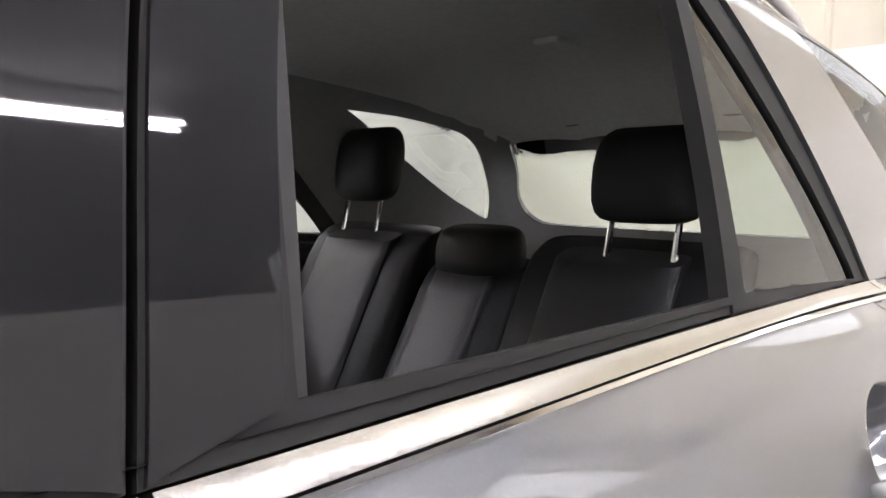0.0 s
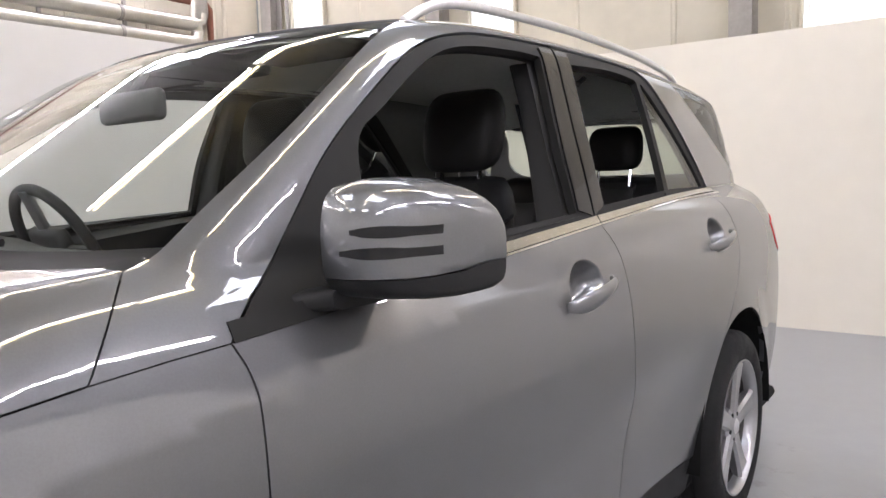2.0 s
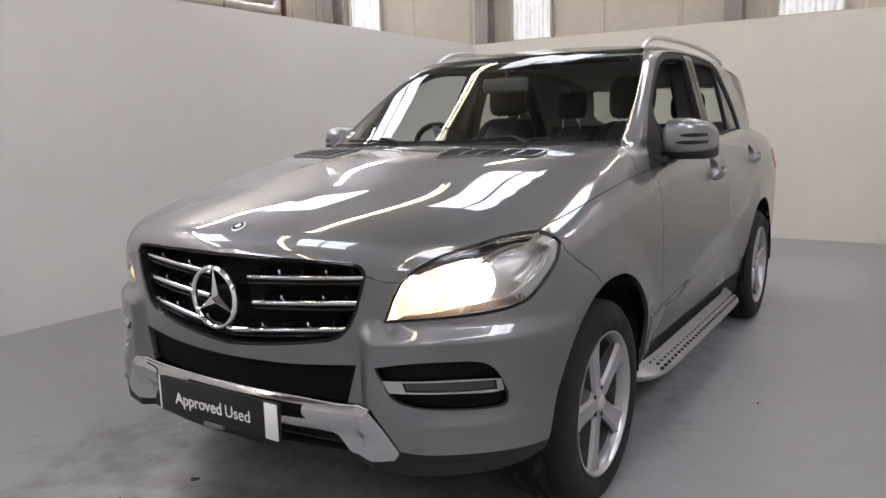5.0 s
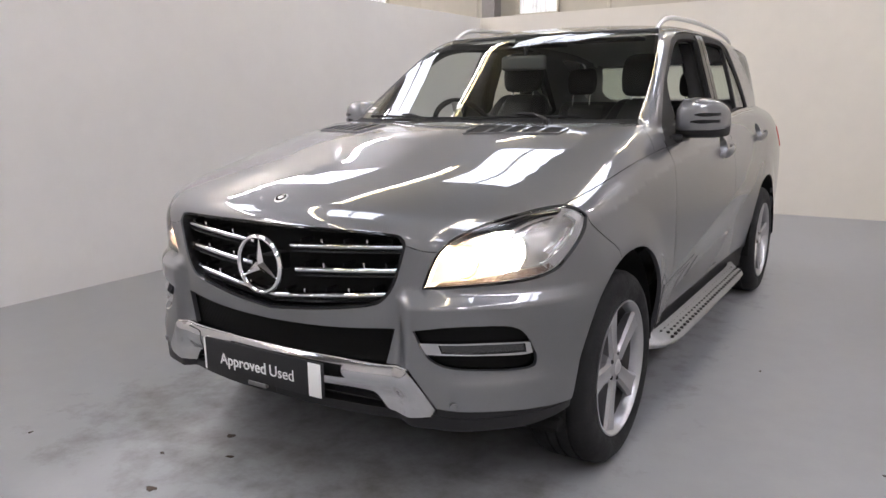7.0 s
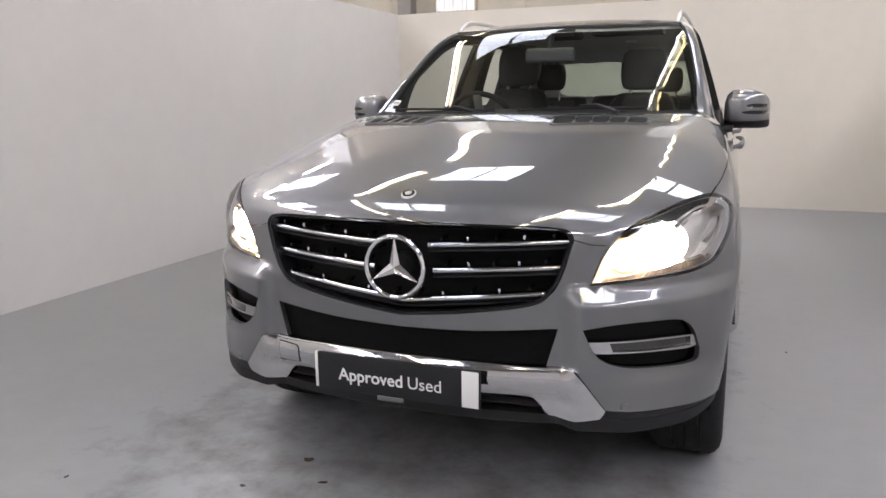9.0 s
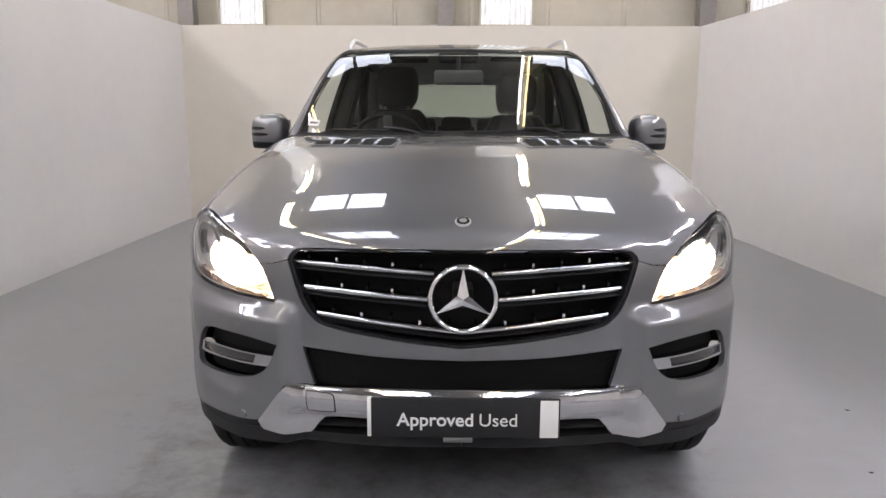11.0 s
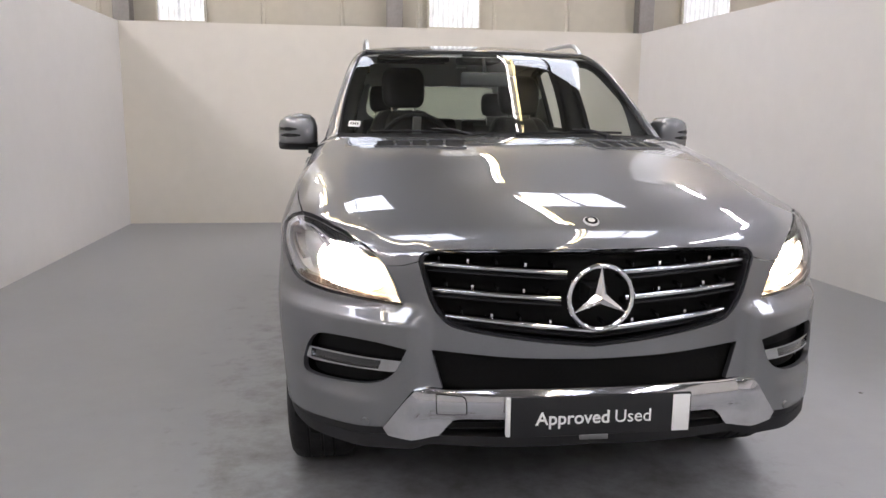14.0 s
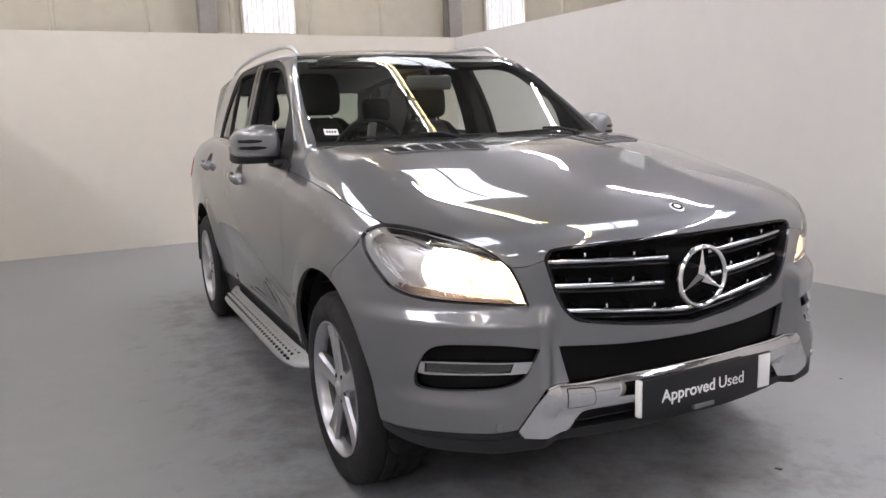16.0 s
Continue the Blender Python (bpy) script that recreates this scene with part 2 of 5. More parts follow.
def skin_normal(p):
    e, out = 1.5e-3, np.zeros_like(p)
    for i in range(3):
        d = np.zeros(3)
        d[i] = e
        out[:, i] = skin(p + d) - skin(p - d)
    return out / np.maximum(np.linalg.norm(out, axis=1), 1e-9)[:, None]


CENTRES = {"nose": np.array((0.0, -1.45, 0.62)), "cabin": np.array((0.0, 0.35, 0.95)), "bonnet": np.array((0.0, -1.45, 0.62))}


def to_plane(p, mode):
    p = np.array(p, float)
    if mode == "side":
        return p[:, :2] if p.shape[1] == 2 else p[:, 1:]
    if mode == "top":
        return p[:, :2]
    v = p - CENTRES[mode]
    if mode in ("cabin", "bonnet"):
        return np.stack([np.arctan2(v[:, 1], np.hypot(v[:, 0], v[:, 2])), np.arctan2(v[:, 2], v[:, 0])], 1)
    return np.stack([np.arctan2(v[:, 0], -v[:, 1]), np.arctan2(v[:, 2], np.hypot(v[:, 0], v[:, 1]))], 1)


def on_skin(q, mode):
    """The outermost place of the skin along the ray of each plane point."""
    n = len(q)
    if mode == "side":
        o, d, far = np.stack([np.zeros(n), q[:, 0], q[:, 1]], 1), np.tile((1.0, 0, 0), (n, 1)), 1.3
    elif mode == "top":
        o, d, far = np.stack([q[:, 0], q[:, 1], np.full(n, 0.9)], 1), np.tile((0, 0, 1.0), (n, 1)), 1.3
    else:
        o, far = np.tile(CENTRES[mode], (n, 1)), 2.4
        d = np.stack([np.cos(q[:, 0]) * np.cos(q[:, 1]), np.sin(q[:, 0]), np.cos(q[:, 0]) * np.sin(q[:, 1])], 1) if mode in ("cabin", "bonnet") else np.stack([np.sin(q[:, 0]) * np.cos(q[:, 1]), -np.cos(q[:, 0]) * np.cos(q[:, 1]), np.sin(q[:, 1])], 1)
    hi, lo = np.full(n, far), np.full(n, 0.02)
    found = np.zeros(n, bool)
    steps = np.linspace(far, 0.02, 90)
    for a, b in zip(steps, steps[1:]):
        hit = ~found & (skin(o + d * b) < 0)
        hi[hit], lo[hit] = a, b
        found |= hit
    for _ in range(22):
        mid = (hi + lo) / 2
        out = skin(o + d * mid[:, None]) > 0
        hi, lo = np.where(out, mid, hi), np.where(out, lo, mid)
    return o + d * hi[:, None]


def snap(line):
    """The same line, laid on the skin."""
    p = np.array([np.array(v, float) for v in line])
    for _ in range(12):
        p = p - skin_normal(p) * np.clip(skin(p), -0.03, 0.03)[:, None]
    return list(p)


def inside(q, loop):
    x, y = q[:, 0], q[:, 1]
    r = np.zeros(len(q), bool)
    a = np.roll(loop, 1, 0)
    for (x0, y0), (x1, y1) in zip(a, loop):
        c = (y0 > y) != (y1 > y)
        r ^= c & (x < (x1 - x0) * (y - y0) / (y1 - y0 + 1e-15) + x0)
    return r


def resample(loop, gap):
    a, out = np.roll(loop, -1, 0), []
    for p, q in zip(loop, a):
        n = max(1, int(np.ceil(np.linalg.norm(q - p) / gap)))
        out += [p + (q - p) * k / n for k in range(n)]
    out = np.array(out)
    keep = np.linalg.norm(out - np.roll(out, 1, 0), axis=1) > gap * 0.08
    return out[keep]


def inset(loop, by):
    area = np.sum(loop[:, 0] * np.roll(loop[:, 1], -1) - np.roll(loop[:, 0], -1) * loop[:, 1])
    t = np.roll(loop, -1, 0) - np.roll(loop, 1, 0)
    t /= np.maximum(np.linalg.norm(t, axis=1), 1e-9)[:, None]
    nrm = np.stack([-t[:, 1], t[:, 0]], 1) * np.sign(area)
    return loop + nrm * by


def panel(name, loop, mode, mat, parent, label="", holes=(), sign=1, gap=0.0025, off=0.0, depth=0.018, grid=0.03, sym=False, warp=None):
    """A sheet cut from the skin: loop and holes are lines of places, off lifts it, depth turns its edges in. sym: the loop is the half with x > 0."""
    def prep(l, by, half=sym):
        l = np.array([np.array(v, float) for v in l])
        if half:
            m = l[::-1] * np.array([-1] + [1] * (l.shape[1] - 1))
            l = np.vstack([l, m])
        q = to_plane(l, mode)
        k = 1.0 if mode in ("side", "top") else 1 / 0.85
        return inset(resample(q, 0.016 * k), by * k)
    outer = prep(loop, gap)
    rings = [outer]
    for h in holes:
        if sym and min(v[0] for v in h) > 0.02:
            rings += [prep(h, -gap, False), prep([np.array(v) * (-1, 1, 1) for v in h], -gap, False)]
        else:
            rings.append(prep(h, -gap))
    k = grid if mode in ("side", "top") else grid / 0.85
    lo, hi = outer.min(0), outer.max(0)
    gx, gy = np.meshgrid(np.arange(lo[0] + k / 2, hi[0], k), np.arange(lo[1] + k / 2, hi[1], k))
    g = np.stack([gx.ravel(), gy.ravel()], 1)
    ok = inside(g, outer)
    for h in rings[1:]:
        ok &= ~inside(g, h)
    g = g[ok]
    allr = np.vstack(rings)
    if len(g):
        near = np.min(np.linalg.norm(g[:, None, :] - allr[None], axis=2), axis=1)
        g = g[near > k * 0.35]
    pts = np.vstack([allr, g]) if len(g) else allr
    edges, at = [], 0
    for r in rings:
        edges += [(at + i, at + (i + 1) % len(r)) for i in range(len(r))]
        at += len(r)
    V, E, T, *_ = geometry.delaunay_2d_cdt([Vector(p) for p in pts], edges, [], 0, 1e-7)
    V = np.array([tuple(v) for v in V])
    T = np.array([t for t in T if len(t) == 3])
    c = V[T].mean(1)
    ok = inside(c, outer)
    for h in rings[1:]:
        ok &= ~inside(c, h)
    T = T[ok]
    P = on_skin(V, mode)
    N = skin_normal(P)
    P = P + N * off
    if warp is not None:
        P = warp(P)
    a = np.cross(P[T[:, 1]] - P[T[:, 0]], P[T[:, 2]] - P[T[:, 0]])
    flip = np.einsum("ij,ij->i", a, N[T[:, 0]]) < 0
    T[flip] = T[flip][:, ::-1]
    if warp is not None:
        a[flip] *= -1
        N = np.zeros_like(P)
        for i in range(3):
            np.add.at(N, T[:, i], a)
        N /= np.maximum(np.linalg.norm(N, axis=1), 1e-12)[:, None]
    count = {}
    for t in T:
        for i in range(3):
            e = (t[i], t[(i + 1) % 3])
            count[tuple(sorted(e))] = None if tuple(sorted(e)) in count else e
    verts, norms, faces = list(P), list(N), [tuple(t) for t in T]
    if depth:
        for e in count.values():
            if e is None:
                continue
            i, j = e
            base = len(verts)
            b = [P[i], P[j], P[j] - N[j] * depth, P[i] - N[i] * depth]
            n = np.cross(b[2] - b[0], b[1] - b[0])
            n /= max(np.linalg.norm(n), 1e-9)
            verts += b
            norms += [n] * 4
            faces.append((base + 1, base, base + 3, base + 2))
    verts, norms = np.array(verts), np.array(norms)
    if sign < 0:
        verts, norms = verts * (-1, 1, 1), norms * (-1, 1, 1)
        faces = [f[::-1] for f in faces]
    me = bpy.data.meshes.new(name)
    me.from_pydata(verts.tolist(), [], faces)
    me.polygons.foreach_set("use_smooth", [True] * len(faces))
    if mat not in (GLASS, TINT):
        me.normals_split_custom_set_from_vertices(norms.tolist())
    return obj(name, me, mat, parent, label)
# ---- the car ----
car = thing("car", "grey metallic five-door off-road car with open windows and lit headlamps", "car")


def at_side(pts):
    return list(on_skin(np.array(pts, float), "side"))


# shared outlines, on the car's left; all run from front to rear or from bottom to top
ARCH_F = curve([(-1.968, 0.36), (-1.968, 0.42), (-1.945, 0.55), (-1.86, 0.70), (-1.75, 0.78), (-1.652, 0.815), (-1.55, 0.827), (-1.40, 0.815), (-1.25, 0.755), (-1.12, 0.64), (-1.055, 0.50), (-1.03, 0.36)], 6)
ARCH_R = curve([(0.955, 0.36), (0.957, 0.47), (1.0, 0.61), (1.09, 0.72), (1.22, 0.795), (1.38, 0.82), (1.55, 0.80), (1.69, 0.72), (1.79, 0.60), (1.84, 0.45), (1.85, 0.36)], 6)
iF = int(np.argmin([abs(p[0] + 1.652) for p in ARCH_F]))
DOOR_F = curve([(-0.845, 0.40), (-0.865, 0.60), (-0.884, 0.80), (-0.88, 0.97), (-0.876, 1.10), (-0.889, 1.152)], 6)
SEAM_B = curve([(0.35, 0.40), (0.347, 0.7), (0.347, 0.974), (0.357, 1.139), (0.347, 1.212)], 6)
chrome_top = spline((-1.0, -0.85, -0.43, 0.33, 1.0, 1.6, 2.4), (1.17, 1.178, 1.198, 1.238, 1.266, 1.276, 1.282))
HEAD_TOP = [(0.572, -2.303, 0.80), (0.595, -2.297, 0.865), (0.623, -2.285, 0.92), (0.66, -2.256, 0.962), (0.71, -2.195, 0.993), (0.775, -2.10, 1.015), (0.84, -1.99, 1.029), (0.875, -1.935, 1.031)]
HEAD_LOW = [(0.875, -1.935, 1.031), (0.903, -1.905, 1.015), (0.92, -1.885, 0.99), (0.922, -1.92, 0.945), (0.905, -1.985, 0.885), (0.885, -2.035, 0.845), (0.835, -2.115, 0.823), (0.72, -2.23, 0.812), (0.64, -2.28, 0.806), (0.572, -2.303, 0.80)]
HEAD_INNER = curve(HEAD_TOP[:3], 6)
HEAD_UPPER = curve(HEAD_TOP[2:], 6)
HEAD_TIP = curve(HEAD_LOW[:3], 6)
HEAD_UNDER = curve(HEAD_LOW[2:], 6)
HOOD_SIDE = curve([(0.875, -1.935, 1.031), (0.905, -1.72, 1.073), (0.914, -1.5, 1.107), (0.914, -1.33, 1.127), (0.906, -1.085, 1.146)], 6)
HOOD_END = [(0.906, -1.085, 1.146), (0.903, -0.98, 1.151), (0.90, -0.889, 1.153)]
HOOD_SEAM = curve([(0.906, -1.085, 1.146), (0.872, -1.041, 1.197), (0.80, -0.972, 1.258)], 6)
HOOD_REAR = curve([(0.80, -0.972, 1.258), (0.65, -1.09, 1.262), (0.4, -1.175, 1.27), (0.0, -1.212, 1.273)], 6)
GRILLE = curve([(0.0, -2.367, 0.972), (0.27, -2.35, 0.972), (0.47, -2.31, 0.966), (0.512, -2.31, 0.955), (0.522, -2.31, 0.935)], 6)
GRILLE_LOW = curve([(0.522, -2.31, 0.935), (0.515, -2.32, 0.90), (0.49, -2.326, 0.822), (0.458, -2.336, 0.768), (0.40, -2.348, 0.735), (0.2, -2.376, 0.703), (0.0, -2.385, 0.683)], 6)
HOOD_CORNER = curve([(0.522, -2.31, 0.935), (0.575, -2.30, 0.921), (0.623, -2.285, 0.92)], 5)
SEAM_N = curve([(0.92, -1.885, 0.99), (0.928, -1.875, 0.965), (0.943, -1.81, 0.927), (0.961, -1.69, 0.86), tuple(at_side([ARCH_F[iF]])[0])], 6)
LOW_TOP = [(0.486, -2.333, 0.668), (0.246, -2.37, 0.65), (0.0, -2.385, 0.644)]
SKID_EDGE = [(0.615, -2.302, 0.432), (0.53, -2.326, 0.549)]
BOTTOM = curve([(0.907, -1.955, 0.41), (0.845, -2.106, 0.419), (0.744, -2.223, 0.425), (0.615, -2.302, 0.432)], 6)
FRAME_OUT = curve([(0.90, -0.889, 1.153), (0.855, -0.80, 1.22), (0.822, -0.70, 1.31), (0.788, -0.588, 1.41), (0.75, -0.437, 1.51), (0.70, -0.22, 1.628), (0.675, -0.04, 1.682), (0.665, 0.15, 1.703), (0.66, 0.43, 1.712)], 6)
FRAME_REAR = curve([(0.66, 0.43, 1.712), (0.66, 0.75, 1.715), (0.655, 1.0, 1.705), (0.655, 1.08, 1.688), (0.67, 1.18, 1.62), (0.72, 1.4, 1.448), (0.763, 1.61, 1.277)], 6)
PILLAR_SEAM = curve([(0.84, 0.347, 1.24), (0.75, 0.375, 1.48), (0.66, 0.43, 1.712)], 8)
WS_EDGE = curve([(0.80, -0.972, 1.258), (0.77, -0.84, 1.325), (0.73, -0.60, 1.46), (0.66, -0.30, 1.645), (0.622, -0.165, 1.705)], 6)
ROOF_EDGE = curve([(0.622, -0.165, 1.705), (0.615, 0.0, 1.73), (0.615, 0.4, 1.75), (0.61, 1.0, 1.75), (0.60, 1.6, 1.725), (0.585, 2.12, 1.66)], 6)
HATCH = curve([(0.585, 2.12, 1.66), (0.62, 2.22, 1.50), (0.66, 2.31, 1.285), (0.75, 2.36, 1.1)], 6)

HEAD_INNER, HEAD_UPPER, HEAD_TIP, HEAD_UNDER, HOOD_SIDE, HOOD_END, HOOD_SEAM, SEAM_N, HOOD_CORNER = (snap(v) for v in (HEAD_INNER, HEAD_UPPER, HEAD_TIP, HEAD_UNDER, HOOD_SIDE, HOOD_END, HOOD_SEAM, SEAM_N, HOOD_CORNER))

# the outer panels
panel("bonnet", GRILLE + HOOD_CORNER + HEAD_UPPER + HOOD_SIDE + HOOD_SEAM + HOOD_REAR, "bonnet", PAINT, car, "grey metallic bonnet with two air vents", sym=True, grid=0.017, gap=0.0009)
LAMP_GREY = material("daytime_lamp", (0.02, 0.02, 0.021), 0.25, coat=1.0)
fog_out = curve([(0.556, -2.332, 0.674), (0.648, -2.303, 0.690), (0.74, -2.25, 0.694), (0.816, -2.177, 0.686), (0.85, -2.14, 0.652), (0.87, -2.115, 0.59)], 5)
fog_in = curve([(0.87, -2.115, 0.59), (0.866, -2.118, 0.556), (0.838, -2.152, 0.548), (0.763, -2.227, 0.552), (0.664, -2.295, 0.563), (0.60, -2.322, 0.595), (0.556, -2.332, 0.674)], 5)
FOG = fog_out + fog_in
arch_up = at_side([ARCH_F[i] for i in range(iF, 5, -1)])
half = GRILLE_LOW[::-1] + [(0.522, -2.31, 0.935)] + HOOD_CORNER + HEAD_INNER[::-1] + HEAD_UNDER[::-1] + SEAM_N + arch_up + BOTTOM + curve(SKID_EDGE, 6) + [(0.53, -2.326, 0.549), (0.452, -2.338, 0.549)] + curve(LOW_TOP, 6) + [(0, -2.385, 0.644)]


def both(fn):
    for s in (1, -1):
        fn(s)


bumper = panel("front_bumper", half, "nose", PAINT, car, "grey metallic front bumper with two fog lamp recesses", sym=True, holes=[FOG], gap=0.0012, grid=0.016)


def half_bumper(s):
    p = bumper
    recess = panel("fog_lamp_recess", [np.array(v) for v in FOG], "nose", GRILLE_BLACK, p, "black fog lamp recess", sign=s, gap=-0.004, off=-0.045, depth=0)
    blade_a = curve([(0.556, -2.333, 0.636), (0.66, -2.295, 0.639), (0.762, -2.228, 0.639), (0.84, -2.151, 0.634), (0.86, -2.13, 0.63)], 6)
    blade_b = curve([(0.862, -2.12, 0.596), (0.84, -2.15, 0.592), (0.762, -2.228, 0.598), (0.678, -2.287, 0.601), (0.592, -2.322, 0.602)], 6)
    hole = curve([(0.632, -2.31, 0.634), (0.75, -2.236, 0.6335), (0.848, -2.142, 0.6285)], 6) + curve([(0.85, -2.138, 0.6), (0.75, -2.236, 0.6035), (0.642, -2.306, 0.607)], 6)
    panel("fog_trim", blade_a + blade_b, "nose", SKID, p, "chrome blade round the daytime lamp", sign=s, holes=[hole], off=-0.006, depth=0.03, gap=0, grid=0.012)
    panel("daytime_lamp", hole, "nose", LAMP_GREY, p, "unlit daytime running lamp", sign=s, off=-0.016, depth=0.01, gap=0)
    sensor = lathe([(0.006, 0.0), (0.006, 0.011), (0.002, 0.013), (-0.01, 0.013)], 20)
    q = np.array([[0.665, -2.28, 0.445]])
    c = on_skin(to_plane(q, "nose"), "nose")[0]
    n = skin_normal(c[None])[0]
    for v in sensor.verts:
        v.co = Vector(c) + Vector(n).to_track_quat("X", "Z") @ v.co
    if s < 0:
        bmesh.ops.scale(sensor, vec=(-1, 1, 1), verts=sensor.verts)
        bmesh.ops.reverse_faces(sensor, faces=sensor.faces)
    part("parking_sensor", sensor, PAINT, p)


both(half_bumper)
skid = curve([(0.0, -2.385, 0.555), (0.25, -2.37, 0.552), (0.44, -2.34, 0.545), (0.53, -2.326, 0.549)], 6) + curve([(0.53, -2.326, 0.549), (0.615, -2.302, 0.432)], 6) + [(0.615, -2.302, 0.432), (0.60, -2.306, 0.408), (0.50, -2.329, 0.392), (0.465, -2.335, 0.397), (0.452, -2.337, 0.41)] + curve([(0.452, -2.337, 0.41), (0.428, -2.34, 0.44), (0.40, -2.345, 0.455), (0.287, -2.364, 0.459), (0.0, -2.38, 0.46)], 5)


def bulge(P):
    """Rolls the upper bar of the trim forward, so that its top edge turns up."""
    P = P.copy()
    P[:, 1] -= 0.02 * np.clip(1 - ((P[:, 2] - 0.508) / 0.052) ** 2, 0, 1) * (1 - step(np.abs(P[:, 0]), 0.5, 0.58))
    return P


skid_plate = panel("skid_trim", skid, "nose", SKID, car, "bright chrome skid trim under the bumper", sym=True, off=0.008, depth=0.03, gap=0.0, grid=0.011, warp=bulge)
TOW = curve([(-0.40, -2.34, 0.536), (-0.465, -2.33, 0.538), (-0.47, -2.33, 0.53), (-0.468, -2.33, 0.485), (-0.458, -2.33, 0.475), (-0.385, -2.34, 0.478), (-0.377, -2.34, 0.487), (-0.38, -2.34, 0.525), (-0.39, -2.34, 0.535)], 4)
panel("tow_cover", TOW, "nose", SKID, skid_plate, "square tow eye cover", off=0.0105, depth=0.008, gap=0.0012, grid=0.011, warp=bulge)
panel("cover_gap", TOW, "nose", RUBBER, skid_plate, sign=1, off=0.009, depth=0.004, gap=-0.0012, grid=0.011, warp=bulge)
for s in (1, -1):
    edge = on_skin(to_plane(np.array([(s * p[0], p[1], p[2]) for p in skid[:19]]), "nose"), "nose")
    part("bright_edge", tube([tuple(p + skin_normal(p[None])[0] * 0.006) for p in edge], 0.0045, 8), CHROME, skid_plate, "bright upper edge")
lip = BOTTOM + curve([(0.615, -2.302, 0.432), (0.60, -2.306, 0.41), (0.50, -2.329, 0.395), (0.3, -2.36, 0.398), (0.0, -2.383, 0.402)], 6) + curve([(0.0, -2.38, 0.37), (0.5, -2.328, 0.362), (0.7, -2.25, 0.362), (0.82, -2.12, 0.366), (0.885, -2.0, 0.374), (0.905, -1.955, 0.38)], 6)
panel("bumper_lip", lip + [(0.907, -1.955, 0.41)], "nose", BLACK, car, "matt black lower bumper lip", sym=True, off=-0.004, depth=0.05, gap=0.001)
panel("lower_opening", curve([(0.0, -2.38, 0.468), (0.30, -2.364, 0.466), (0.445, -2.338, 0.46), (0.48, -2.333, 0.42), (0.47, -2.333, 0.39), (0.50, -2.329, 0.36), (0.3, -2.36, 0.365), (0.0, -2.383, 0.37)], 4), "nose", DARK, car, sym=True, off=-0.05, depth=0)
low_grille = panel("lower_grille", curve(LOW_TOP[::-1], 6) + [(0.486, -2.333, 0.668), (0.452, -2.338, 0.549), (0.25, -2.37, 0.548), (0.0, -2.385, 0.547)], "nose", GRILLE_BLACK, car, "black honeycomb lower grille", sym=True, off=-0.03, depth=0, gap=-0.004)
mesh = bmesh.new()
for row in range(9):
    for col in range(-24, 25):
        x, z = col * 0.02 + (row % 2) * 0.01, 0.562 + row * 0.0115
        if abs(x) > 0.45 + (z - 0.55) * 0.25 or z > 0.64 + abs(x) * 0.05:
            continue
        y = -2.385 + 0.25 * x * x + 0.022
        for k in range(6):
            a, b = math.pi / 3 * k + math.pi / 6, math.pi / 3 * (k + 1) + math.pi / 6
            vs = [mesh.verts.new((x + r * math.cos(t) * 1.1, y, z + r * math.sin(t) * 0.75)) for r, t in ((0.0105, a), (0.0105, b), (0.0085, b), (0.0085, a))]
            mesh.faces.new(vs)
part("honeycomb", mesh, GRILLE_BLACK, low_grille, smooth=False)


def scoop(y, z):
    return curve([(y + 0.004 + 0.094 * math.cos(a), z + 0.014 + 0.06 * math.sin(a) + 0.008 * math.cos(a)) for a in np.linspace(0, 2 * math.pi, 13)], 3)


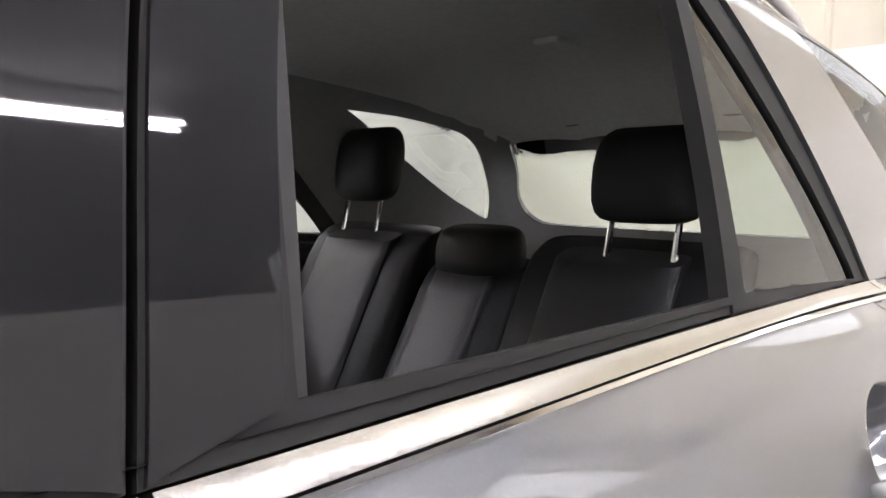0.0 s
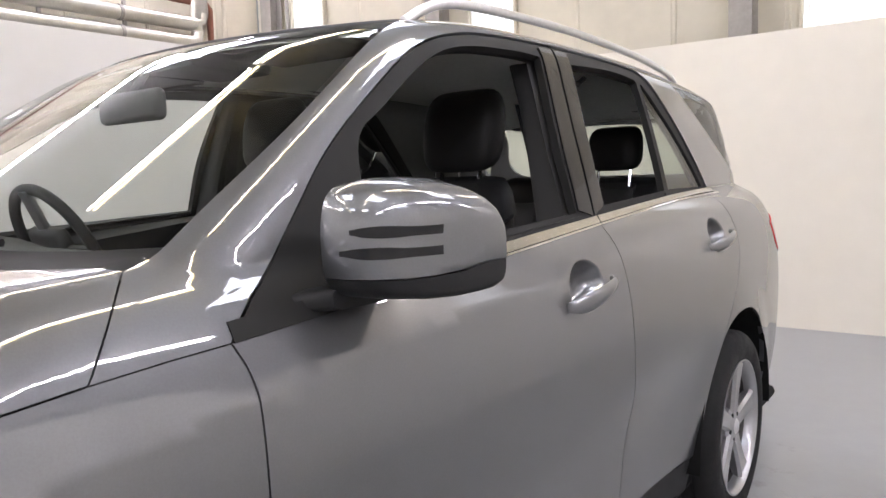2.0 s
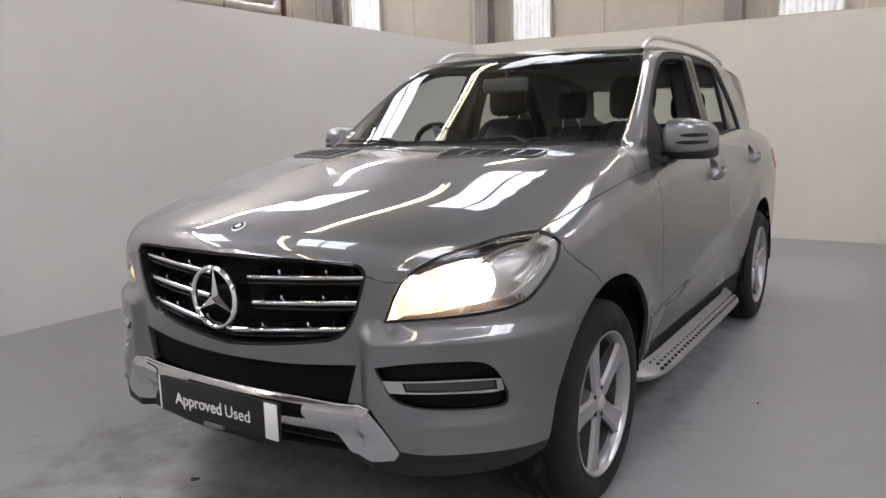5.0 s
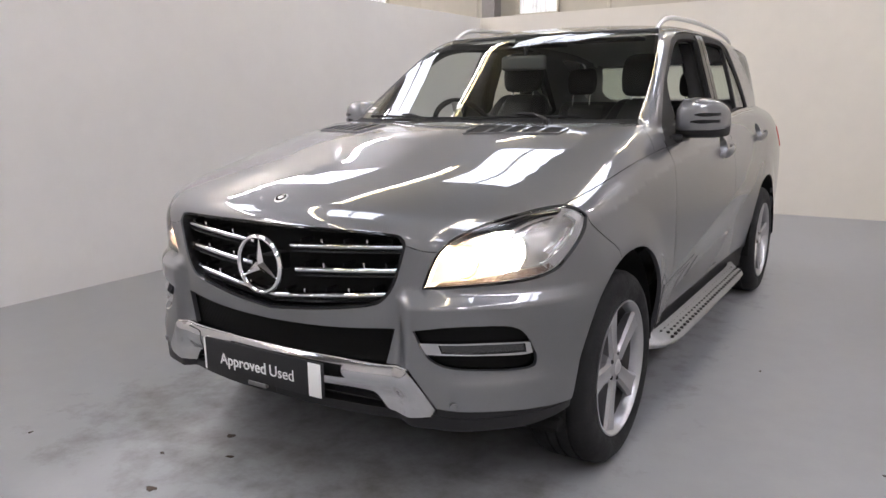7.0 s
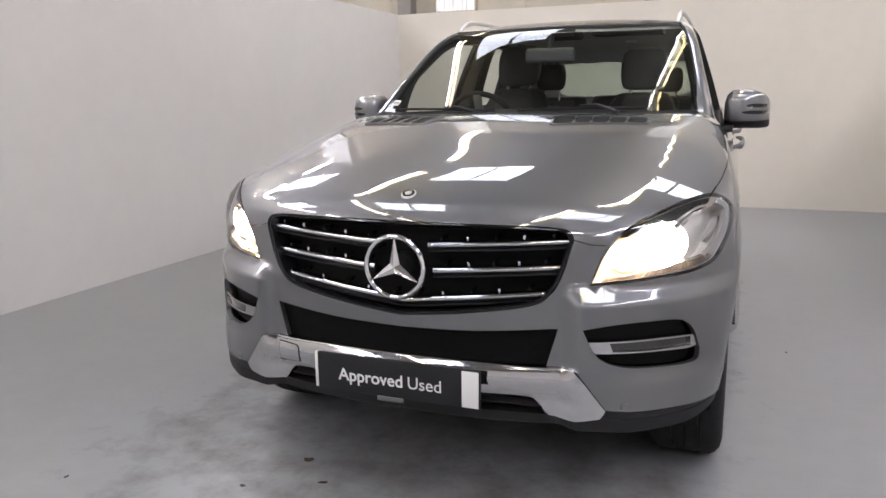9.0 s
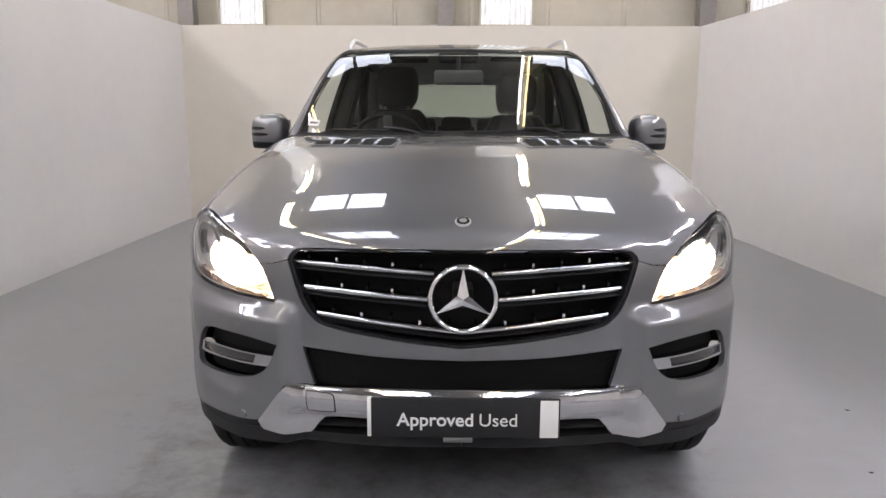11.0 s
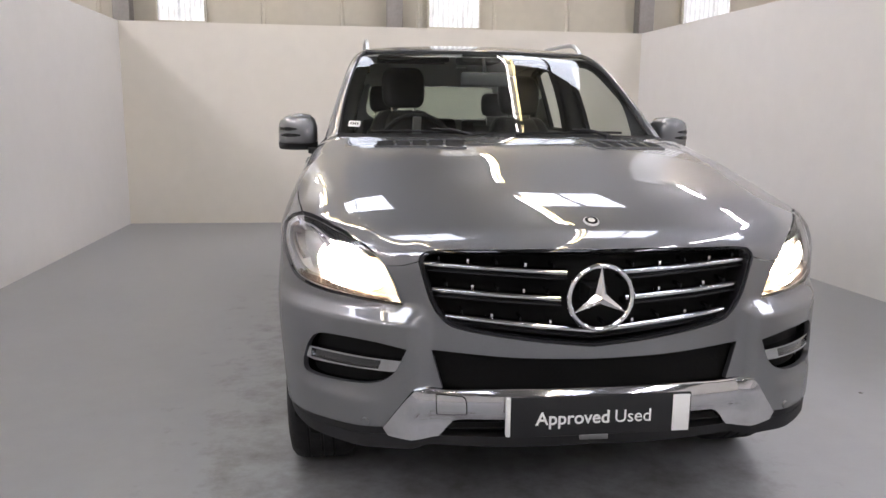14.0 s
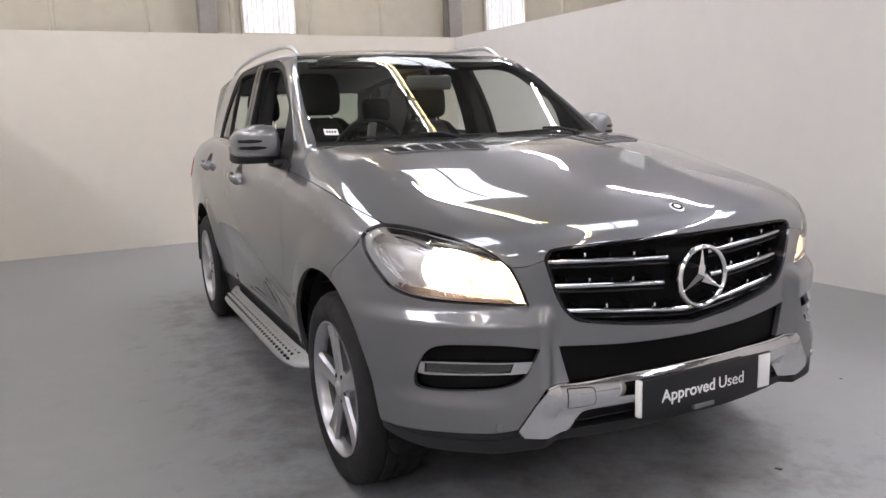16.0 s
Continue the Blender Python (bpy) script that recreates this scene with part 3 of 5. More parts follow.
def sides(s):
    fender = HEAD_TIP[::-1] + HOOD_SIDE + HOOD_END + at_side(DOOR_F[::-1]) + at_side([(-0.845, 0.36)]) + at_side(ARCH_F[:iF - 1:-1]) + SEAM_N[::-1]
    panel("front_wing", [v for v in fender], "side", PAINT, car, "grey metallic front wing", sign=s, gap=0.0014, grid=0.015)
    lower = [(y, chrome_top(y) - 0.021) for y in np.linspace(0.347, -0.889, 40)]
    d = panel("front_door", SEAM_B + lower + DOOR_F[::-1] + [(-0.845, 0.40)], "side", PAINT, car, "grey metallic front door with its window down", sign=s, gap=0.0018, holes=[scoop(0.115, 1.075)], grid=0.017)
    REAR_CUT = curve([(1.47, 1.243), (1.46, 1.13), (1.40, 1.0), (1.27, 0.875), (1.12, 0.748)], 6)
    iR = int(np.argmin([abs(p[0] - 1.12) for p in ARCH_R]))
    top = [(y, chrome_top(y) - 0.021) for y in np.linspace(0.347, 1.47, 36)]
    r = panel("rear_door", top + REAR_CUT + ARCH_R[iR::-1] + [(0.955, 0.40)] + SEAM_B, "side", PAINT, car, "grey metallic rear door with its window down", sign=s, gap=0.0018, holes=[scoop(1.205, 1.105)])
    quarter = REAR_CUT[::-1] + [(y, chrome_top(y) - 0.021 + 0.021 * step(np.array(y), 1.5, 1.62)) for y in np.linspace(1.47, 2.31, 24)] + [(2.36, 1.1), (2.33, 0.9), (2.30, 0.7), (2.30, 0.55), (1.86, 0.5)] + [p for p in ARCH_R[::-1] if p[1] > 0.5 or p[0] < 1.2][: -iR if iR else None]
    panel("rear_wing", quarter, "side", PAINT, car, "grey metallic rear wing", sign=s)
    rb = [(1.85, 0.36), (1.84, 0.45), (1.86, 0.5), (2.30, 0.55), (2.36, 0.54), (2.36, 0.42), (1.87, 0.40)]
    panel("rear_bumper", rb, "side", PAINT, car, "grey metallic rear bumper corner", sign=s, gap=0.001)
    tail = curve([(2.10, 1.10), (2.22, 1.14), (2.33, 1.11), (2.34, 0.99), (2.24, 0.95), (2.13, 1.0), (2.10, 1.10)], 5)
    panel("tail_lamp", tail, "side", RED, car, "red tail lamp", sign=s, off=0.004, depth=0.01)
    rail = FRAME_OUT + FRAME_REAR + [(0.763, 1.61, 1.277)] + [tuple(v) for v in at_side([(y, float(chrome_top(y))) for y in np.linspace(1.66, 2.31, 16)])] + HATCH[11::-1] + ROOF_EDGE[::-1] + WS_EDGE[::-1] + HOOD_SEAM[::-1] + HOOD_END
    DW = curve([(0.66, 1.45, 1.675), (0.64, 1.75, 1.66), (0.63, 2.02, 1.615), (0.655, 2.16, 1.46), (0.69, 2.265, 1.31)], 5) + curve([(0.69, 2.265, 1.31), (0.695, 2.2, 1.30), (0.69, 1.97, 1.385), (0.68, 1.72, 1.515), (0.66, 1.45, 1.675)], 5)
    panel("roof_side", rail, "cabin", PAINT, car, "grey metallic windscreen pillar and roof side", sign=s, holes=[DW], gap=0.0005, grid=0.02)
    panel("rear_side_window", DW, "cabin", TINT, car, "tinted fixed rear side window", sign=s, depth=0, off=-0.002, gap=0.002).visible_shadow = False
    belt_f = [tuple(v) for v in at_side([(y, float(chrome_top(y))) for y in np.linspace(0.34, -0.86, 40)])]
    F_OPEN = curve([(0.855, -0.53, 1.226), (0.79, -0.50, 1.42), (0.759, -0.389, 1.497), (0.715, -0.18, 1.61), (0.695, -0.02, 1.65), (0.69, 0.2, 1.666), (0.69, 0.325, 1.664)], 6) + curve([(0.69, 0.325, 1.664), (0.77, 0.268, 1.45), (0.838, 0.252, 1.258)], 6) + curve([(0.838, 0.252, 1.258), (0.846, -0.265, 1.238), (0.855, -0.53, 1.226)], 6)
    panel("window_frame", FRAME_OUT + PILLAR_SEAM[::-1] + belt_f, "cabin", RUBBER, d, "black window frame", sign=s, holes=[F_OPEN], off=-0.006, depth=0.022)
    R_OPEN = curve([(0.83, 0.44, 1.268), (0.77, 0.455, 1.45), (0.69, 0.515, 1.66)], 6) + curve([(0.69, 0.515, 1.66), (0.68, 0.8, 1.672), (0.68, 0.99, 1.664), (0.68, 1.02, 1.65)], 5) + curve([(0.68, 1.02, 1.65), (0.75, 1.01, 1.43), (0.798, 1.0, 1.288)], 5) + curve([(0.798, 1.0, 1.288), (0.82, 0.7, 1.279), (0.83, 0.44, 1.268)], 5)
    Q_OPEN = curve([(0.787, 1.05, 1.288), (0.74, 1.056, 1.45), (0.68, 1.065, 1.648)], 5) + curve([(0.68, 1.07, 1.648), (0.73, 1.33, 1.45), (0.766, 1.535, 1.288)], 5) + [(0.766, 1.535, 1.288)]
    belt_r = [tuple(v) for v in at_side([(y, float(chrome_top(y))) for y in np.linspace(1.60, 0.354, 40)])]
    panel("window_frame", FRAME_REAR + belt_r + PILLAR_SEAM, "cabin", RUBBER, r, "black window frame", sign=s, holes=[R_OPEN, Q_OPEN], off=-0.006, depth=0.022)
    panel("quarter_glass", Q_OPEN, "cabin", TINT, r, "tinted fixed quarter glass", sign=s, off=-0.012, depth=0, gap=-0.004).visible_shadow = False
    bp_f = curve([(0.835, 0.262, 1.258), (0.765, 0.283, 1.45), (0.675, 0.345, 1.70)], 6) + [(0.668, 0.425, 1.70)] + [np.array(v) - (0, 0.004, 0) for v in PILLAR_SEAM[::-1]]
    panel("pillar_cover", bp_f, "cabin", GLOSS, d, "gloss black pillar cover", sign=s, off=-0.001, depth=0.012, gap=0.002)
    bp_r = [np.array(v) + (0, 0.004, 0) for v in PILLAR_SEAM] + [(0.662, 0.435, 1.70), (0.67, 0.525, 1.70)] + curve([(0.675, 0.51, 1.69), (0.76, 0.452, 1.45), (0.83, 0.428, 1.262)], 6)
    panel("pillar_cover", bp_r, "cabin", GLOSS, r, "gloss black pillar cover", sign=s, off=-0.001, depth=0.012, gap=0.002)
    for host, y0, y1 in ((d, -0.66, 0.345), (r, 0.351, 1.61)):
        ys = np.linspace(y0, y1, 40)
        strip = [(y, chrome_top(y) + 0.001) for y in ys] + [(y, chrome_top(y) - 0.0185) for y in ys[::-1]]
        panel("belt_trim", strip, "side", BELT, host, "bright chrome waist trim", sign=s, off=0.006, depth=0.012, gap=0.0005, grid=0.02)
        strip = [(y, chrome_top(y) - 0.019) for y in ys] + [(y, chrome_top(y) - 0.0235) for y in ys[::-1]]
        panel("belt_lip", strip, "side", CHROME, host, "thin bright lip under the waist trim", sign=s, off=0.004, depth=0.012, gap=0.0005, grid=0.02)
    ys = np.linspace(-0.885, -0.655, 12)
    panel("belt_filler", [(y, chrome_top(y) + 0.003) for y in ys] + [(y, chrome_top(y) - 0.024) for y in ys[::-1]], "side", RUBBER, d, "black filler below the mirror", sign=s, off=0.002, depth=0.012, gap=0.0)
    # sill and running board
    panel("sill", [(-1.03, 0.36), (-0.845, 0.36), (-0.845, 0.395), (0.955, 0.395), (0.955, 0.26), (-1.03, 0.26)], "side", BLACK, car, "black lower sill", sign=s, off=-0.006, depth=0.03)
    handle("front", d, s, 0.115, 1.075)
    handle("rear", r, s, 1.205, 1.105)


def handle(which, host, s, y, z):
    """A pull handle over a scooped recess."""
    c = on_skin(np.array([[y, z]]), "side")[0]
    bm = bmesh.new()
    rings = []
    for u in np.linspace(-1, 1, 21):
        w = 1 - abs(u) ** 4
        bow = 0.034 * (1 - u ** 2) ** 0.5 if abs(u) < 1 else 0.0
        h = 0.021 - 0.005 * u
        px, py, pz = c[0] + 0.004 + bow + 0.004, y + u * 0.118, z + 0.018 * u
        rings.append([(px + 0.011 * math.cos(a) * (0.5 + 0.5 * w), py, pz + h * math.sin(a) * (0.45 + 0.55 * w)) for a in np.linspace(0, 2 * math.pi, 12, endpoint=False)])
    loft(rings, bm=bm)
    if s < 0:
        bmesh.ops.scale(bm, vec=(-1, 1, 1), verts=bm.verts)
        bmesh.ops.reverse_faces(bm, faces=bm.faces)
    part("door_handle", bm, PAINT, host, "body-coloured pull handle")
    edge = np.array(scoop(y, z))[:-1]
    mid, rings = edge.mean(0), []
    for r in (1.03, 1.0, 0.97, 0.92, 0.85, 0.76, 0.6, 0.4, 0.2, 0.02):
        p = on_skin(mid + (edge - mid) * r, "side")
        p = p - skin_normal(p) * (0.06 * (1 - min(r, 1) ** 5))
        rings.append([(s * q[0], q[1], q[2]) for q in p])
    bowl = loft(rings, True, False)
    for f in bowl.faces:
        f.normal_flip()
    part("handle_scoop", bowl, PAINT, host, "scooped recess behind the handle", angle=80)



both(sides)

# roof, glass, tailgate
roof_half = ROOF_EDGE + [(0.585, 2.12, 1.66), (0.3, 2.17, 1.685), (0.0, 2.18, 1.69)]
front_edge = curve([(0.0, -0.345, 1.705), (0.3, -0.315, 1.707), (0.5, -0.245, 1.706), (0.622, -0.165, 1.705)], 6)
panel("roof", front_edge + roof_half, "cabin", PAINT, car, "grey metallic roof", sym=True, grid=0.04, gap=0.0016)
ws_half = [(0.0, -0.35, 1.70)] + [np.array(v) - (0, 0.006, 0.003) for v in front_edge[1:]] + [np.array(v) - (0.012, 0.004, 0) for v in WS_EDGE[::-1]] + [np.array(v) + (0, 0.045, 0.028) for v in HOOD_REAR]
ws = panel("windscreen", ws_half, "cabin", GLASS, car, "clear raked windscreen", sym=True, depth=0, gap=0.001, off=-0.004, grid=0.05)
ws.visible_shadow = False
panel("windscreen_foot", [np.array(v) + (0, 0.043, 0.027) for v in HOOD_REAR] + [np.array(v) for v in HOOD_REAR[::-1]], "cabin", GRILLE_BLACK, car, "black border at the foot of the windscreen", sym=False, depth=0, gap=-0.003, off=-0.003, grid=0.02)
panel("windscreen_foot", [np.array(v) + (0, 0.043, 0.027) for v in HOOD_REAR] + [np.array(v) for v in HOOD_REAR[::-1]], "cabin", GRILLE_BLACK, car, "black border at the foot of the windscreen", sign=-1, depth=0, gap=-0.003, off=-0.003, grid=0.02)
hb = curve([(0.0, 2.30, 1.325), (0.4, 2.29, 1.33), (0.52, 2.27, 1.345), (0.555, 2.2, 1.40), (0.55, 2.2, 1.51), (0.53, 2.15, 1.63), (0.40, 2.15, 1.667), (0.0, 2.17, 1.674)], 5)
tailgate = panel("tailgate", curve([(0.0, 2.18, 1.69), (0.3, 2.17, 1.685), (0.585, 2.12, 1.66)], 5) + HATCH + [(0.75, 2.36, 1.1), (0.70, 2.37, 1.02), (0.35, 2.39, 1.02), (0.0, 2.40, 1.02)], "cabin", PAINT, car, "grey metallic tailgate", sym=True, holes=[hb])
panel("rear_window", hb, "cabin", TINT, tailgate, "tinted rear window", sym=True, depth=0, gap=-0.003, off=-0.004).visible_shadow = False


AMBER = material("indicator_lens", (0.12, 0.09, 0.075), 0.25, coat=1.0)
GUIDE = material("light_guide", (0.36, 0.36, 0.36), 0.25, coat=0.8)
LAMP_BACK = material("lamp_back", (0.8, 0.79, 0.78), 0.35, 0.5)
BOWL_WARM = material("tinted_lamp_bowl", (0.8, 0.55, 0.36), 0.25, 0.85)
BOWL = material("lamp_bowl", (0.85, 0.84, 0.82), 0.4, 0.6)


def headlamp(s):
    outline = HEAD_INNER + HEAD_UPPER + HEAD_TIP + HEAD_UNDER
    lens = panel("headlamp", outline, "nose", LENS, car, "lit headlamp under a clear lens", sign=s, depth=0, gap=0.004)
    lens.visible_shadow = False
    panel("lamp_seal", outline, "nose", GLOSS, lens, "black seal", sign=s, holes=[inset_3d(outline, 0.0045)], off=-0.002, depth=0.02, gap=0.0015)
    panel("reflector_bowl", outline, "nose", LAMP_BACK, lens, "dark silver reflector", sign=s, off=-0.075, depth=-0.065, gap=0.004)
    for name, (x, y, z), r, lit in (("main_lamp", (0.755, -2.115, 0.905), 0.068, True), ("side_lamp", (0.655, -2.205, 0.878), 0.05, False)):
        n = Vector((0.12 * s, -0.99, 0.05))
        q = n.to_track_quat("X", "Z").to_matrix().to_4x4()
        m = Matrix.Translation((s * x, y, z)) @ q
        bm = lathe([(-0.05, 0.012), (-0.045, r * 0.5), (-0.028, r * 0.85), (-0.012, r), (-0.008, r + 0.003), (-0.012, r + 0.006), (-0.03, r + 0.006)], 32)
        bmesh.ops.transform(bm, matrix=m, verts=bm.verts)
        part(name, bm, BOWL if lit else BOWL_WARM, lens, "bright lamp bowl")
        k = 0.036 if lit else 0.02
        bm = lathe([(-0.035, 0.0), (-0.03, k * 0.7), (-0.01, k), (0.004, k * 0.8), (0.01, 0.0)], 20)
        bmesh.ops.transform(bm, matrix=m, verts=bm.verts)
        part("bulb", bm, BULB if lit else BULB_WARM, lens, "glowing warm bulb")
        for rr in (0.6, 0.8):
            ring = bmesh.new()
            rings = [[((-0.035 + 0.03 * rr) + 0.002 * math.cos(t), (r * rr + 0.002 * math.sin(t)) * math.cos(2 * math.pi * j / 32), (r * rr + 0.002 * math.sin(t)) * math.sin(2 * math.pi * j / 32)) for t in np.linspace(0, 2 * math.pi, 6, endpoint=False)] for j in range(33)]
            loft(rings, True, False, ring)
            bmesh.ops.transform(ring, matrix=m, verts=ring.verts)
            part("bowl_ring", ring, SATIN, lens)
    # dark brow under the upper edge, with a bright line below it
    up = HEAD_UPPER[3:]
    band = lambda line, a, b: inset_3d(line, a, outline) + inset_3d(line, b, outline)[::-1]
    panel("brow", band(up, 0.008, 0.035), "nose", GLOSS, lens, "dark brow strip", sign=s, off=-0.012, depth=0.012, gap=0, grid=0.012)
    panel("brow_line", band(up[2:-4], 0.036, 0.042), "nose", CHROME, lens, "chrome line under the brow", sign=s, off=-0.016, depth=0.012, gap=0, grid=0.012)
    # bright reflector blades that run out to the tip
    tip = HEAD_UPPER[16:]
    panel("reflector_blade", band(tip, 0.052, 0.072), "nose", CHROME, lens, "chrome reflector blade", sign=s, off=-0.024, depth=0.02, gap=0, grid=0.012)
    panel("reflector_blade", band(tip[:-6], 0.088, 0.112), "nose", CHROME, lens, "chrome reflector blade", sign=s, off=-0.034, depth=0.02, gap=0, grid=0.012)
    panel("reflector_blade", band(HEAD_UNDER[2:14], 0.052, 0.075), "nose", CHROME, lens, "chrome reflector blade", sign=s, off=-0.03, depth=0.02, gap=0, grid=0.012)
    outer = HEAD_TIP[4:] + HEAD_UNDER[1:20]
    panel("light_guide", band(outer, 0.009, 0.046), "nose", GUIDE, lens, "pale light guide", sign=s, off=-0.012, depth=0.012, gap=0, grid=0.012)
    low = HEAD_UNDER[17:-2]
    panel("indicator", band(low, 0.008, 0.034), "nose", AMBER, lens, "brownish ribbed indicator strip", sign=s, off=-0.012, depth=0.02, gap=0, grid=0.012)
    a, b = inset_3d(low, 0.011, outline), inset_3d(low, 0.034, outline)
    for k in range(1, len(low) - 1):
        p = on_skin(to_plane(np.array([a[k], b[k]]), "nose"), "nose")
        p = p - skin_normal(p) * 0.011
        part("indicator_rib", tube([(s * v[0], v[1], v[2]) for v in p], 0.0018, 5), AMBER, lens)


def inset_3d(line, by, whole=None):
    """The same line, drawn in by a few millimetres towards the middle of the whole outline."""
    p = np.array([np.array(v, float) for v in line])
    c = np.array([np.array(v, float) for v in (whole or line)]).mean(0)
    d = c - p
    return list(p + d / np.linalg.norm(d, axis=1)[:, None] * by)


both(headlamp)

# radiator grille
grille = panel("radiator_grille", GRILLE + GRILLE_LOW, "nose", DARK, car, "black grille with chrome bars and a round emblem", sym=True, off=-0.09, depth=-0.085, gap=-0.002)
ring_out = GRILLE + GRILLE_LOW
panel("grille_surround", ring_out, "nose", GLOSS, grille, "gloss black surround", sym=True, holes=[[np.array(v) * (0.972, 1, 1) - (0, 0, (v[2] - 0.83) * 0.06) for v in ring_out]], off=-0.006, depth=0.03, gap=0.001)


def bar(z0, z1, xa, xb, s):
    """One louvre: a broad dark blade with a chrome front edge."""
    ys = lambda x: -2.385 + 0.25 * x * x + 0.028
    n = 14
    for name, lo, hi, back, mat, label in (("chrome_bar", -0.010, 0.012, 0.02, SKID, "chrome bar"), ("blade", -0.022, -0.009, 0.055, GLOSS, "dark blade")):
        rings = []
        for k in range(n + 1):
            x = xa + (xb - xa) * k / n
            z = z0 + (z1 - z0) * k / n
            y = ys(x)
            c = (lo + hi) / 2
            rings.append([(s * x, y + 0.006, z + lo), (s * x, y + 0.0005, z + lo + 0.0025), (s * x, y - 0.0035, z + c - 0.004), (s * x, y - 0.0045, z + c + 0.001), (s * x, y - 0.002, z + hi - 0.0055), (s * x, y + 0.004, z + hi - 0.0015), (s * x, y + 0.009, z + hi), (s * x, y + back, z + hi), (s * x, y + back, z + lo)])
        part(name, loft(rings), mat, grille, label, angle=60)
    for k in range(5):
        x = xa + (xb - xa) * (k + 0.45) / 5
        z = z0 + (z1 - z0) * (k + 0.45) / 5
        part("rib", rbox((s * x - 0.004, ys(x) + 0.005, z + 0.012), (s * x + 0.004, ys(x) + 0.07, z + 0.024), 0.002), CHROME if k in (1, 3) else GLOSS, grille)


for z0, z1, xa, xb in ((0.902, 0.925, 0.085, 0.508), (0.822, 0.847, 0.10, 0.48), (0.722, 0.766, 0.0, 0.44)):
    for s in (1, -1):
        bar(z0, z1, xa, xb, s)
emblem_y = -2.418
ringm = bmesh.new()
R, rr = 0.094, 0.0085
rings = []
for k in range(49):
    a = 2 * math.pi * k / 48
    rings.append([((R + rr * math.cos(t)) * math.cos(a), emblem_y + rr * 1.3 * math.sin(t), 0.842 + (R + rr * math.cos(t)) * math.sin(a)) for t in np.linspace(0, 2 * math.pi, 10, endpoint=False)])
loft(rings, True, False, ringm)
part("emblem_ring", ringm, CHROME, grille, "chrome emblem ring")
starm = bmesh.new()
c0 = starm.verts.new((0, emblem_y - 0.012, 0.842))
c1 = starm.verts.new((0, emblem_y + 0.008, 0.842))
tips, dents = [], []
for k in range(3):
    a = math.pi / 2 + 2 * math.pi * k / 3
    tips.append(starm.verts.new((0.093 * math.cos(a), emblem_y, 0.842 + 0.093 * math.sin(a))))
    b = a + math.pi / 3
    dents.append(starm.verts.new((0.019 * math.cos(b), emblem_y, 0.842 + 0.019 * math.sin(b))))
for k in range(3):
    for a, b in ((tips[k], dents[k]), (dents[k], tips[(k + 1) % 3])):
        starm.faces.new((c0, a, b))
        starm.faces.new((c1, b, a))
bmesh.ops.recalc_face_normals(starm, faces=starm.faces[:])
part("emblem_spokes", starm, CHROME, grille, "three-armed chrome shape", smooth=False)
part("emblem_mount", rbox((-0.03, -2.40, 0.81), (0.03, -2.30, 0.87), 0.008), GRILLE_BLACK, grille)
bm = lathe([(0.004, 0.0), (0.004, 0.018), (0.002, 0.024), (-0.004, 0.026)], 28)
bc = on_skin(to_plane(np.array([[0, -2.304, 1.051]]), "nose"), "nose")[0]
bmesh.ops.transform(bm, matrix=Matrix.Translation(bc) @ Vector(skin_normal(bc[None])[0]).to_track_quat("X", "Z").to_matrix().to_4x4(), verts=bm.verts)
badge = part("bonnet_badge", bm, SATIN, car, "small round silver badge")
for r0, lift, mat in ((0.0195, 0.0046, GLOSS), (0.011, 0.0056, SATIN)):
    bm = lathe([(lift, 0.0), (lift, r0), (lift - 0.002, r0 + 0.0005)], 28)
    bmesh.ops.transform(bm, matrix=Matrix.Translation(bc) @ Vector(skin_normal(bc[None])[0]).to_track_quat("X", "Z").to_matrix().to_4x4(), verts=bm.verts)
    part("badge_disc", bm, mat, badge)

# front plate
plate = rbox((-0.266, -2.453, 0.433), (0.284, -2.441, 0.555), 0.004)
plate = part("number_plate", plate, BLACK, car, "black dealer plate with white lettering and a white end")
part("plate_end", rbox((0.226, -2.4565, 0.437), (0.279, -2.452, 0.551), 0.002), WHITE, plate, "white end field")
part("plate_edge", rbox((-0.277, -2.451, 0.435), (-0.263, -2.43, 0.553), 0.003), WHITE, plate, "pale edge")
part("plate_mount", rbox((-0.2, -2.442, 0.43), (0.2, -2.36, 0.50), 0.01), BLACK, plate)
for text, x, bold in (("Approved", -0.19, 0.0008), ("Used", 0.047, 0.0)):
    cu = bpy.data.curves.new("plate_text", "FONT")
    cu.body, cu.size, cu.extrude, cu.offset = text, 0.0555, 0.0006, bold
    cu.materials.append(WHITE)
    ob = new("plate_text", cu)
    ob.matrix_basis = pose(x, -2.4537, 0.471, 90, 0, 0)
    ob.parent = plate
part("plate_sticker", rbox((-0.055, -2.456, 0.42), (0.03, -2.442, 0.435), 0.002), MIRROR_GREY, plate)


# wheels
# the barrel's dark colour stands in for shade behind the spokes
BARREL = material("shaded_rim_barrel", (0.09, 0.088, 0.085), 0.5, 0.5, noise_scale=14, noise_amount=0.2)
BRAKE = material("brake_disc", (0.1, 0.095, 0.09), 0.4, 0.8, noise_scale=20, noise_amount=0.1)


